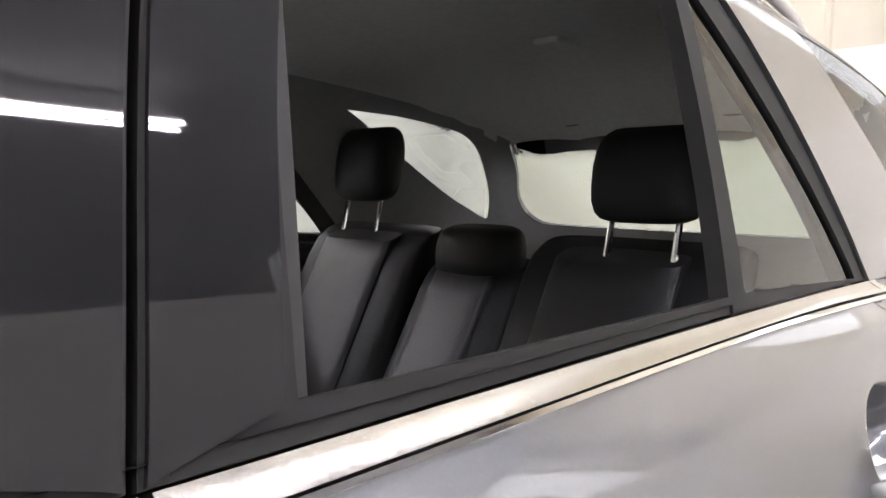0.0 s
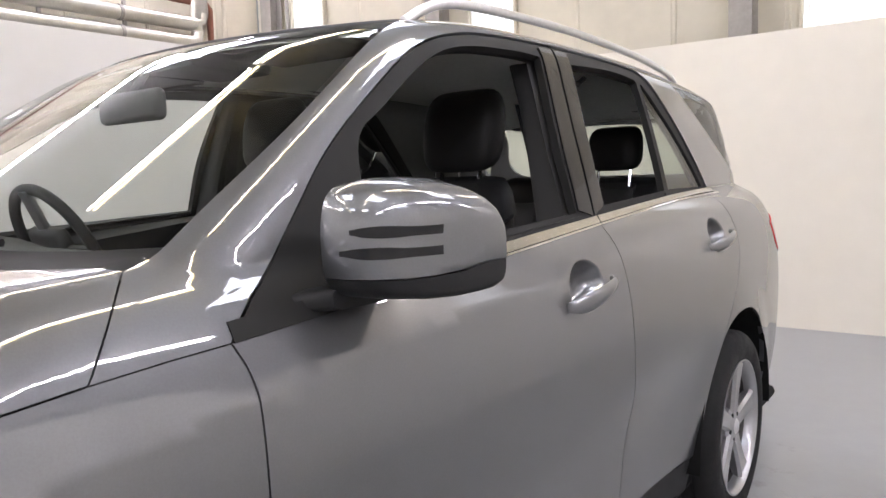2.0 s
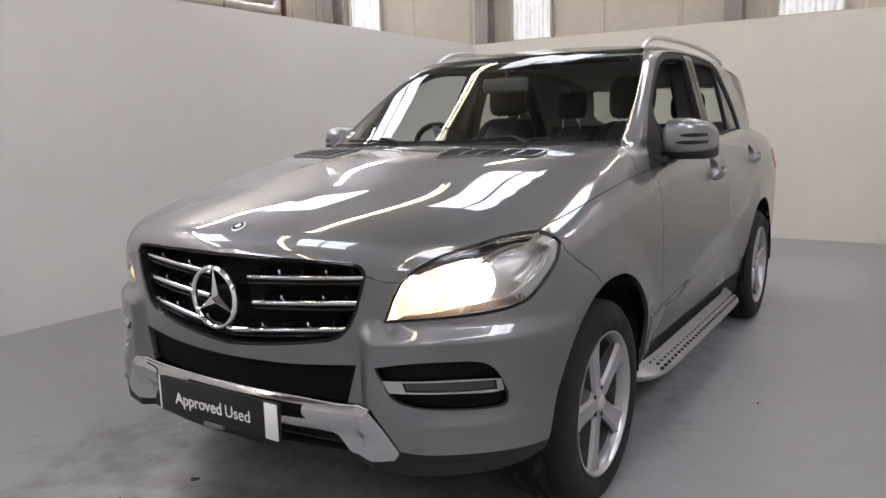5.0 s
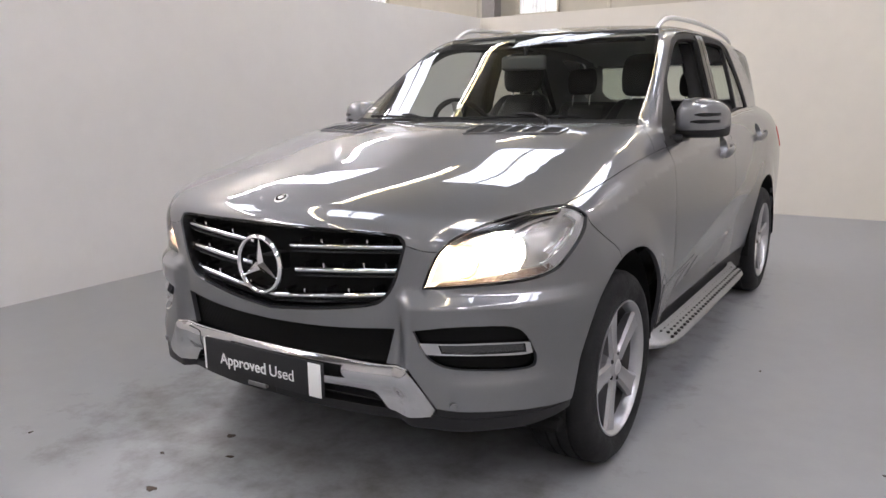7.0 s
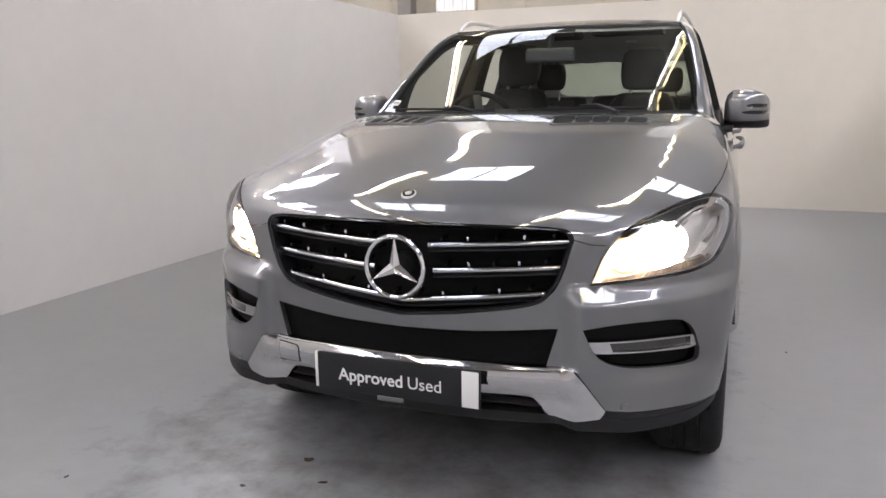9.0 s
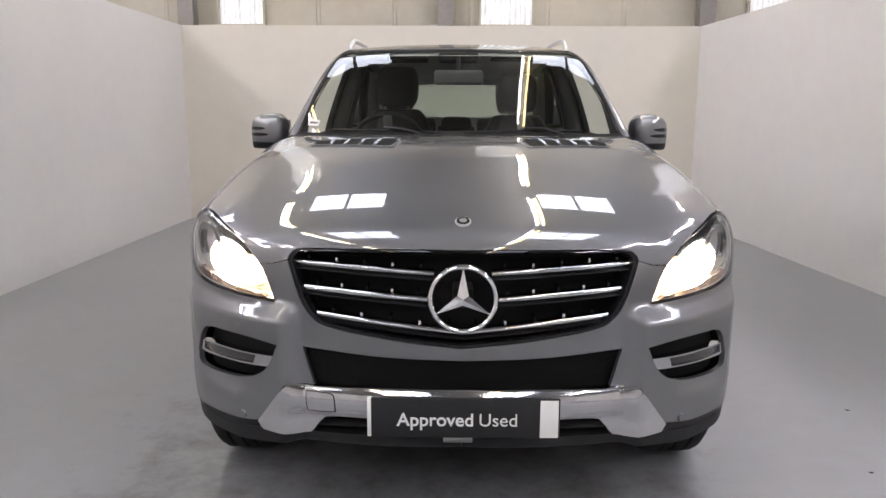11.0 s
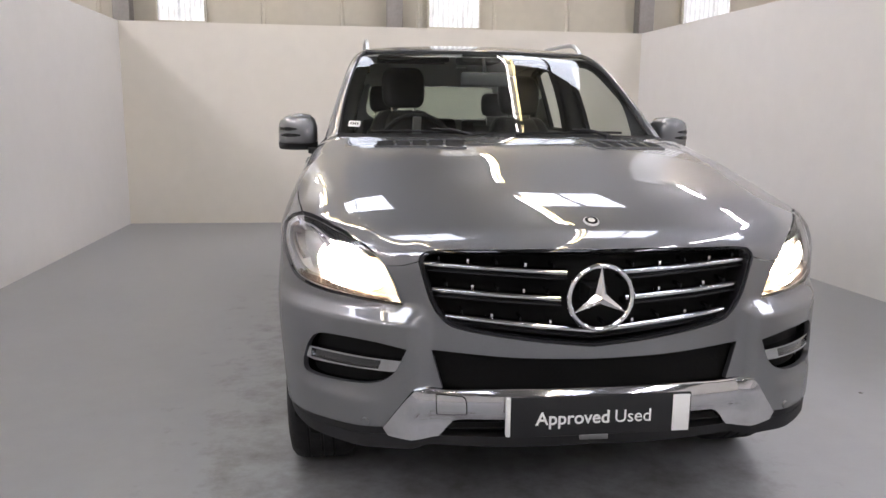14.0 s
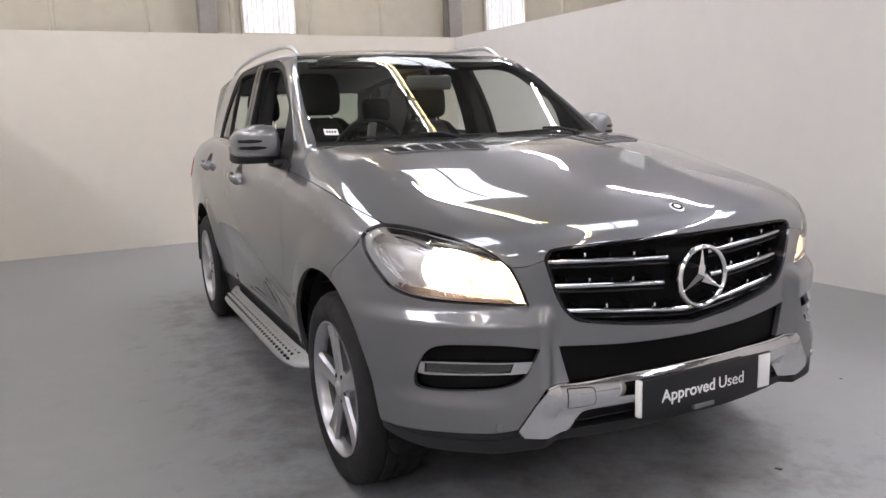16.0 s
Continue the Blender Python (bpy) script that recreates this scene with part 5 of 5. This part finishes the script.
def lining(s):
    cards = [(0.33, 1.20), (0.33, 0.5), (-0.84, 0.5), (-0.86, 1.13)], [(1.40, 1.25), (1.38, 1.0), (1.02, 0.65), (0.97, 0.5), (0.36, 0.5), (0.36, 1.21)]
    for c, nm in zip(cards, ("front", "rear")):
        card = panel("door_card", c, "side", DASH, car, "black door lining", sign=s, off=-0.085, depth=0, gap=0, grid=0.05)
        y = c[0][0] - 0.05 if nm == "front" else 1.2
        part("armrest", rbox((s * 0.76, y - 0.55, 0.90), (s * 0.86, y - 0.1, 0.955), 0.02, 2), LEATHER, card, "padded armrest")
        part("inner_handle", tube([(s * 0.80, y - 0.5, 1.08), (s * 0.785, y - 0.45, 1.085), (s * 0.785, y - 0.36, 1.09), (s * 0.80, y - 0.32, 1.09)], 0.009, 8), CHROME, card, "chrome inner handle")
    tops = [(y, float(chrome_top(y)) + 0.012) for y in np.linspace(-0.5, 1.0, 30)]
    panel("window_sill", tops + [(y, z - 0.05) for y, z in tops[::-1]], "side", RUBBER, car, "black rubber sill of the lowered window", sign=s, off=-0.03, depth=-0.028, gap=0)
    panel("window_sill", tops + [(y, z - 0.09) for y, z in tops[::-1]], "side", DASH, car, "black inner sill of the door lining", sign=s, off=-0.085, depth=-0.045, gap=0)
    panel("pillar_trim", FRAME_OUT + PILLAR_SEAM[::-1] + F_BELT, "cabin", TRIM_DARK, car, "dark inner pillar trim", sign=s, holes=[F_HOLE], off=-0.04, depth=0.0, gap=0)
    panel("pillar_trim", FRAME_REAR + R_BELT + PILLAR_SEAM, "cabin", TRIM_DARK, car, "dark inner pillar trim", sign=s, holes=[R_HOLE], off=-0.04, depth=0.0, gap=0)
    panel("pillar_trim", FRAME_REAR[-24:] + [tuple(v) for v in at_side([(y, 1.15) for y in np.linspace(1.5, 2.3, 12)])] + HATCH[11::-1] + ROOF_EDGE[:14:-1], "cabin", TRIMGREY, car, "grey rear pillar trim", sign=s, holes=[D_HOLE], off=-0.026, depth=0.0, gap=0.0)
    part("grab_handle", tube([(s * 0.60, 0.62, 1.665), (s * 0.585, 0.64, 1.645), (s * 0.585, 0.78, 1.645), (s * 0.60, 0.80, 1.665)], 0.009, 8), TRIM_DARK, car, "dark grab handle")
    post = []
    for z, x0, x1, y0, y1 in ((0.95, 0.70, 0.82, 0.25, 0.47), (1.22, 0.70, 0.80, 0.262, 0.465), (1.4, 0.665, 0.755, 0.28, 0.475), (1.55, 0.625, 0.705, 0.305, 0.49), (1.66, 0.585, 0.662, 0.325, 0.51)):
        r = 0.025
        post.append([(s * x1, y0, z), (s * (x0 + r), y0, z), (s * (x0 + 0.005), y0 + r * 0.6, z), (s * x0, y0 + r * 1.6, z), (s * x0, y1 - r * 1.6, z), (s * (x0 + 0.005), y1 - r * 0.6, z), (s * (x0 + r), y1, z), (s * x1, y1, z)])
    part("centre_pillar", loft(post), TRIM_DARK, car, "thick dark inner centre pillar")
    strap = [[(s * (x + 0.002), 0.315, z), (s * (x + 0.002), 0.36, z), (s * (x - 0.003), 0.36, z), (s * (x - 0.003), 0.315, z)] for x, z in ((0.698, 0.95), (0.698, 1.22), (0.663, 1.4), (0.623, 1.55))]
    part("seat_belt", loft(strap), BLACK, car, "black seat belt", smooth=False)


F_BELT = [tuple(v) for v in at_side([(y, float(chrome_top(y)) - 0.02) for y in np.linspace(0.34, -0.86, 40)])]
R_BELT = [tuple(v) for v in at_side([(y, float(chrome_top(y)) - 0.02) for y in np.linspace(1.60, 0.354, 40)])]
F_HOLE = curve([(0.865, -0.57, 1.20), (0.79, -0.52, 1.42), (0.759, -0.40, 1.51), (0.712, -0.18, 1.62), (0.695, -0.02, 1.66), (0.69, 0.2, 1.673), (0.69, 0.31, 1.67)], 6) + curve([(0.69, 0.31, 1.67), (0.77, 0.262, 1.45), (0.838, 0.248, 1.24)], 6) + curve([(0.84, 0.248, 1.24), (0.846, -0.265, 1.222), (0.865, -0.57, 1.20)], 6)
R_HOLE = curve([(0.83, 0.452, 1.25), (0.77, 0.468, 1.45), (0.69, 0.53, 1.668)], 6) + curve([(0.69, 0.53, 1.668), (0.68, 0.8, 1.676), (0.675, 1.04, 1.668)], 5) + curve([(0.675, 1.06, 1.66), (0.73, 1.34, 1.45), (0.77, 1.54, 1.272)], 5) + curve([(0.77, 1.54, 1.272), (0.81, 0.8, 1.265), (0.83, 0.452, 1.25)], 5)
D_HOLE = curve([(0.66, 1.52, 1.652), (0.64, 1.75, 1.645), (0.63, 1.98, 1.60), (0.65, 2.12, 1.46), (0.675, 2.17, 1.37), (0.68, 2.13, 1.34), (0.685, 1.97, 1.40), (0.675, 1.74, 1.52), (0.66, 1.52, 1.652)], 5)[:-1]
both(lining)
panel("tailgate_trim", curve([(0.0, 2.18, 1.69), (0.3, 2.17, 1.685), (0.585, 2.12, 1.66)], 5) + HATCH + [(0.75, 2.36, 1.1), (0.70, 2.37, 1.02), (0.35, 2.39, 1.02), (0.0, 2.40, 1.02)], "cabin", TRIMGREY, car, "grey tailgate lining", sym=True, holes=[hb], off=-0.026, depth=0, gap=0.0)


# ---- the booth and the hall round it ----
def setting(name, bm, mat, label="", category=""):
    return tagged(part(name, bm, mat, smooth=False), label, category, kind="structure")


def floor_material():
    m = material("painted_concrete", (0.27, 0.274, 0.28), 0.42, noise_scale=0.9, noise_amount=0.06)
    nt = m.node_tree
    b = nt.nodes["Principled BSDF"]
    co = nt.nodes.new("ShaderNodeTexCoord")
    old = b.inputs["Base Color"].links[0].from_socket
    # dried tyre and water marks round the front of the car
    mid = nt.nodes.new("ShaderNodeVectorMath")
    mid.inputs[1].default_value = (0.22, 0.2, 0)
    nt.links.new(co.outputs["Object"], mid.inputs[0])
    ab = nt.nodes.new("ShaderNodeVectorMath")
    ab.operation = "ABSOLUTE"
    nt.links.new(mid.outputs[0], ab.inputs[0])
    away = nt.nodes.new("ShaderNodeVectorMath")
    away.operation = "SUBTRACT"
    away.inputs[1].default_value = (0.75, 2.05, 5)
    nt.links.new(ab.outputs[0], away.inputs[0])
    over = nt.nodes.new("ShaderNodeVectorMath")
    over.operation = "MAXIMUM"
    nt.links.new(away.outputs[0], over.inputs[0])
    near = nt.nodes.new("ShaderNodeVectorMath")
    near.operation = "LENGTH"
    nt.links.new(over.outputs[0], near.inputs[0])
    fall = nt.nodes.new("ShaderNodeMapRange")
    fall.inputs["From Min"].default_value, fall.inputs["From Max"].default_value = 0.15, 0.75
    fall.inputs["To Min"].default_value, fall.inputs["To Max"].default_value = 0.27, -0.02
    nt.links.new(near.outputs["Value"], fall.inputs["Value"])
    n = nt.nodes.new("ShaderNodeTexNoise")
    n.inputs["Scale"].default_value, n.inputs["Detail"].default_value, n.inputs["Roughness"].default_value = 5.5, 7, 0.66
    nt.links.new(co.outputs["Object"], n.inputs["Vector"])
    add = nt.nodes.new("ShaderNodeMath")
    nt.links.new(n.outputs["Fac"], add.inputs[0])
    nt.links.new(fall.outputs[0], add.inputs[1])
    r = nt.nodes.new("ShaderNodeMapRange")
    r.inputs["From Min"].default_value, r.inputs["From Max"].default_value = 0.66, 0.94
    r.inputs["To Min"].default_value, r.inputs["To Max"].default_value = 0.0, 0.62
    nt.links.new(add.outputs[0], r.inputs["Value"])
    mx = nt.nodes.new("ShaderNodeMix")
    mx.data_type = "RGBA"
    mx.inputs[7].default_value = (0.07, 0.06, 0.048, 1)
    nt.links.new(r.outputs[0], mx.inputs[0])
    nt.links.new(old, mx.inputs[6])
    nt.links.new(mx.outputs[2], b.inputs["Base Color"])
    bn = nt.nodes.new("ShaderNodeTexNoise")
    bn.inputs["Scale"].default_value, bn.inputs["Detail"].default_value = 60, 4
    nt.links.new(co.outputs["Object"], bn.inputs["Vector"])
    bp = nt.nodes.new("ShaderNodeBump")
    bp.inputs["Strength"].default_value, bp.inputs["Distance"].default_value = 0.12, 0.003
    nt.links.new(bn.outputs["Fac"], bp.inputs["Height"])
    nt.links.new(bp.outputs[0], b.inputs["Normal"])
    return m


WALL = material("white_painted_board", (0.66, 0.645, 0.632), 0.75, noise_scale=0.7, noise_amount=0.025, bump=0.1, bump_scale=120)
CREAM = material("cream_painted_board", (0.66, 0.62, 0.545), 0.75, noise_scale=0.7, noise_amount=0.025, bump=0.1, bump_scale=120)
CLAD = material("cream_cladding", (0.52, 0.48, 0.39), 0.6, noise_scale=0.8, noise_amount=0.06)
STEEL = material("grey_steel", (0.27, 0.25, 0.23), 0.6, noise_scale=3, noise_amount=0.12)
DUCT = material("galvanised_duct", (0.55, 0.53, 0.49), 0.35, 0.9, noise_scale=5, noise_amount=0.1)
RUST = material("red_oxide_pipe", (0.2, 0.075, 0.045), 0.6, noise_scale=8, noise_amount=0.15)
ROOF = material("grey_roof_sheet", (0.2, 0.2, 0.2), 0.7, noise_scale=1.5, noise_amount=0.15)
TUBE = material("fluorescent_tube", (1, 1, 1), emit=TUBE_POWER, emit_color=(1, 0.94, 0.92))
SIDE_TUBE = material("bright_fluorescent_tube", (1, 1, 1), emit=SIDE_POWER, emit_color=(1, 0.935, 1.02))
TUBE_WARM = material("warm_fluorescent_tube", (1, 1, 1), emit=WARM_POWER, emit_color=(1, 0.76, 0.34))
SKY = material("rooflight_sheet", (1, 1, 1), emit=SKY_POWER, emit_color=(0.9, 0.95, 1.12))
FIXTURE = material("white_fixture", (0.6, 0.6, 0.58), 0.5)


def strip_material():
    """Milky corrugated sheet that daylight shines through, streaked with dirt."""
    m = bpy.data.materials.new("translucent_sheet")
    m.use_nodes = True
    nt = m.node_tree
    b = nt.nodes["Principled BSDF"]
    b.inputs["Base Color"].default_value = (0.7, 0.7, 0.7, 1)
    co = nt.nodes.new("ShaderNodeTexCoord")
    mp = nt.nodes.new("ShaderNodeMapping")
    mp.inputs["Scale"].default_value = (9, 9, 5)
    nt.links.new(co.outputs["Object"], mp.inputs[0])
    n = nt.nodes.new("ShaderNodeTexNoise")
    n.inputs["Scale"].default_value, n.inputs["Detail"].default_value, n.inputs["Roughness"].default_value = 1.6, 6, 0.7
    nt.links.new(mp.outputs[0], n.inputs["Vector"])
    r = nt.nodes.new("ShaderNodeMapRange")
    r.inputs["From Min"].default_value, r.inputs["From Max"].default_value = 0.35, 0.6
    r.inputs["To Min"].default_value, r.inputs["To Max"].default_value = 0.22, 0.66
    nt.links.new(n.outputs["Fac"], r.inputs["Value"])
    b.inputs["Emission Color"].default_value = (0.96, 0.98, 1, 1)
    w = nt.nodes.new("ShaderNodeTexWave")
    w.wave_type, w.bands_direction = "BANDS", "X"
    w.inputs["Scale"].default_value, w.inputs["Distortion"].default_value = 4.8, 0.3
    nt.links.new(co.outputs["Object"], w.inputs["Vector"])
    wr = nt.nodes.new("ShaderNodeMapRange")
    wr.inputs["To Min"].default_value, wr.inputs["To Max"].default_value = 0.35, 1.1
    nt.links.new(w.outputs["Fac"], wr.inputs["Value"])
    mu = nt.nodes.new("ShaderNodeMath")
    mu.operation = "MULTIPLY"
    nt.links.new(r.outputs[0], mu.inputs[0])
    nt.links.new(wr.outputs[0], mu.inputs[1])
    nt.links.new(mu.outputs[0], b.inputs["Emission Strength"])
    return m


STRIP = strip_material()
BACK, LEFT, HEIGHT = 5.10, -3.42, 2.43
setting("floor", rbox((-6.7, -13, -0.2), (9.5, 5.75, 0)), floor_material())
setting("wall_back", rbox((LEFT, BACK, 0), (3.05, BACK + 0.09, HEIGHT)), CREAM)
setting("wall_left", rbox((LEFT - 0.09, -9, 0), (LEFT, BACK + 0.09, HEIGHT)), WALL)
turn = Matrix.Translation((3.05, BACK, 0)) @ Matrix.Rotation(radians(3.2), 4, "Z")
setting("wall_right", rbox((0, -14, 0), (0.09, 0.09, HEIGHT), m=turn), WALL)
CLADY = 5.62


def cladding(name, a, b, z0, z1, facing, mat=None):
    """Profiled sheet: flat pans with shallow ribs."""
    bm = bmesh.new()
    a, b = Vector(a), Vector(b)
    d = (b - a).normalized()
    n = Vector(facing)
    L, x, pts = (b - a).length, 0.0, []
    while x < L:
        for dx, dn in ((0, 0), (0.88, 0), (0.895, 0.012), (0.925, 0.012), (0.94, 0)):
            pts.append(a + d * min(x + dx, L) + n * dn)
        x += 1.0
    lo = [bm.verts.new((p.x, p.y, z0)) for p in pts]
    hi = [bm.verts.new((p.x, p.y, z1)) for p in pts]
    for i in range(len(pts) - 1):
        bm.faces.new((lo[i], lo[i + 1], hi[i + 1], hi[i]))
    return setting(name, bm, mat or CLAD)


cladding("wall_hall_back", (-6.7, CLADY + 0.03, 0), (9.5, CLADY + 0.03, 0), 0, 5.15, (0, -1, 0))
cladding("wall_hall_left", (-6.7, -13, 0), (-6.7, CLADY, 0), 0, 5.15, (1, 0, 0))
cladding("wall_hall_right", (9.5, CLADY, 0), (9.5, -13, 0), 0, 5.15, (-1, 0, 0))
# unseen end wall, added in white to bounce light onto the car's front
cladding("wall_front_bounce", (9.5, -13, 0), (-6.7, -13, 0), 0, 5.15, (0, 1, 0), WALL)
setting("ceiling", rbox((-6.8, -13.1, 5.15), (9.6, 5.8, 5.25)), ROOF)


def column(x, w=0.2):
    """A steel column of I section against the cladding."""
    c = thing("steel_column", "grey-brown painted steel column against the cladding", "column", "hall columns")
    for nm, a, b in (("flange", (-w / 2, -0.1, 0), (w / 2, -0.088, 5.15)), ("web", (-0.006, -0.088, 0), (0.006, 0.088, 5.15)), ("flange", (-w / 2, 0.088, 0), (w / 2, 0.1, 5.15))):
        part(nm, rbox(a, b, 0.002, 1), STEEL, c, smooth=False)
    c.matrix_basis = pose(x, CLADY - 0.13, 0)
    return c


for x in (-6.25, -3.46, -0.12, 3.22, 6.6):
    column(x)


def daylight_strip(x0, x1, z0=2.5):
    """A tall strip of translucent corrugated sheet in the cladding, in a frame."""
    t = thing("daylight_panel", "bright translucent corrugated daylight panel in the cladding", "window", "daylight panels")
    bm = bmesh.new()
    n = 56
    lo, hi = [], []
    for k in range(n + 1):
        x = x0 + (x1 - x0) * k / n
        y = CLADY - 0.01 + 0.014 * math.cos(2 * math.pi * (x - x0) / 0.1)
        lo.append(bm.verts.new((x, y, z0)))
        hi.append(bm.verts.new((x, y, 5.1)))
    for k in range(n):
        bm.faces.new((lo[k], lo[k + 1], hi[k + 1], hi[k]))
    part("sheet", bm, STRIP, t, "milky corrugated sheet")
    part("sill", rbox((x0 - 0.03, CLADY - 0.05, z0 - 0.03), (x1 + 0.03, CLADY + 0.02, z0), 0.004), CLAD, t)
    for x in (x0 - 0.03, x1):
        part("jamb", rbox((x, CLADY - 0.04, z0 - 0.03), (x + 0.03, CLADY + 0.02, 5.1), 0.003), CLAD, t)


for x in (-5.95, -3.08, 0.34, 3.82, 7.2):
    daylight_strip(x, x + (0.57 if x < 0 else 0.66))

# ducts and pipes along the hall's side
for k, (z, r, y1) in enumerate(((3.10, 0.085, 4.45), (3.33, 0.085, 4.52))):
    d = part("duct", tube([(-6.45, -12.9, z), (-6.45, y1 - 0.12, z), (-6.45, y1 - 0.03, z + 0.04), (-6.45, y1, z + 0.14), (-6.45, y1, 5.1)], r, 14), DUCT, None)
    tagged(d, "long galvanised metal duct along the hall wall", "duct", "wall ducts")
    for y in np.arange(-11, 4.2, 2.4):
        part("duct_band", tube([(-6.45, y - 0.02, z), (-6.45, y + 0.02, z)], r + 0.008, 14), STEEL, d)
pp = part("pipe", tube([(-6.5, -12.9, 3.78), (-6.5, 4.62, 3.62), (-6.5, 4.68, 3.56), (-6.5, 4.68, 0.02)], 0.045, 10), RUST, None)
tagged(pp, "red-brown painted pipe that bends down the wall", "pipe")
for y in (1.2, 2.6, 3.6):
    b = part("pipe_bracket", rbox((-6.7, y - 0.02, 3.0), (-6.66, y + 0.02, 4.0), 0.003), STEEL, None)
    tagged(b, "grey steel wall bracket behind the ducts", "bracket", "pipe brackets")
for y, x in ((4.95, -6.55),):
    c = part("conduit", tube([(x, y, 0.02), (x, y, 5.1)], 0.03, 8), CLAD, None)
    tagged(c, "cream conduit on the hall wall", "conduit")
c = part("conduit", tube([(-6.02, CLADY - 0.05, 0.02), (-6.02, CLADY - 0.05, 5.1)], 0.025, 8), STEEL, None)
tagged(c, "grey conduit beside a daylight panel", "conduit")


def batten(length, mats):
    """A twin fluorescent batten on two hangers."""
    t = thing("fluorescent_light", "lit twin-tube fluorescent batten hung from the roof", "lamp", "fluorescent lights")
    part("housing", rbox((-0.05, 0, 0.03), (0.05, length, 0.09), 0.006, 1), FIXTURE, t)
    for dx, mat in zip((-0.055, 0.055), mats):
        part("tube", tube([(dx, 0.03, 0), (dx, length - 0.03, 0)], 0.019, 8), mat, t, "glowing tube")
    for y0 in (0.17 * length, 0.83 * length):
        part("hanger", tube([(0, y0, 0.09), (0, y0, 0.29)], 0.005, 5), STEEL, t)
    return t


for xs, mats in (((TUBE_X[0], TUBE_X[3]), (SIDE_TUBE, SIDE_TUBE)), ((TUBE_X[1], TUBE_X[2]), (TUBE, TUBE_WARM))):
    long, short = batten(1.9, mats), batten(1.3, mats)
    long.matrix_basis, short.matrix_basis = pose(xs[0], -10.5, 4.85), pose(xs[0], 4.2, 4.85)
    for x in xs:
        for y in (-10.5, -8.59, -5.75, -3.84, -0.82, 1.09):
            if (x, y) != (xs[0], -10.5):
                copy_thing(long, pose(x, y, 4.85))
    copy_thing(short, pose(xs[1], 4.2, 4.85))


def rooflight(x, y):
    t = thing("rooflight", "bright twin-pane rooflight in the dark roof", "rooflight", "rooflights")
    for dx in (-0.65, 0.03):
        part("pane", rbox((dx, 0, 0), (dx + 0.62, 1.7, 0.01)), SKY, t, "glowing milky pane")
    for a, b in (((-0.71, -0.06, -0.02), (-0.65, 1.76, 0.01)), ((0.65, -0.06, -0.02), (0.71, 1.76, 0.01)), ((-0.03, 0, -0.02), (0.03, 1.7, 0.01)), ((-0.65, -0.06, -0.02), (0.65, 0, 0.01)), ((-0.65, 1.7, -0.02), (0.65, 1.76, 0.01))):
        part("bar", rbox(a, b), STEEL, t, smooth=False)
    t.matrix_basis = pose(x, y, 5.135)
    return t


for x in SKY_X:
    for y in (-10.2, -4.1, 2.1):
        if (x, y) != (SKY_X[3], 2.1):
            rooflight(x, y)


# small dry flecks of dirt on the floor
FLECK = material("dry_dirt", (0.06, 0.045, 0.035), 0.9)
rng = random.Random(9)
for x, y, r in ((0.54, -2.30, 0.018), (1.83, -1.17, 0.014), (1.6, -1.79, 0.012), (1.25, -0.28, 0.012), (-0.5, -2.17, 0.028), (-0.36, -2.3, 0.02), (-0.42, -2.62, 0.03), (-1.27, -2.59, 0.013), (-0.62, -2.42, 0.014)):
    bm = bmesh.new()
    n = 9
    ring = [r * rng.uniform(0.6, 1.2) for _ in range(n)]
    lo = [(q * math.cos(2 * math.pi * k / n), 0.6 * q * math.sin(2 * math.pi * k / n)) for k, q in enumerate(ring)]
    loft([[(a, b, 0.0005) for a, b in lo], [(a * 0.85, b * 0.85, 0.002) for a, b in lo], [(a * 0.4, b * 0.4, 0.003) for a, b in lo]], bm=bm)
    f = part("dirt_fleck", bm, FLECK)
    f.matrix_basis = pose(x, y, 0, 0, 0, rng.uniform(0, 180))
    tagged(f, "small dark fleck of dry dirt on the floor", "dirt", "dirt flecks")
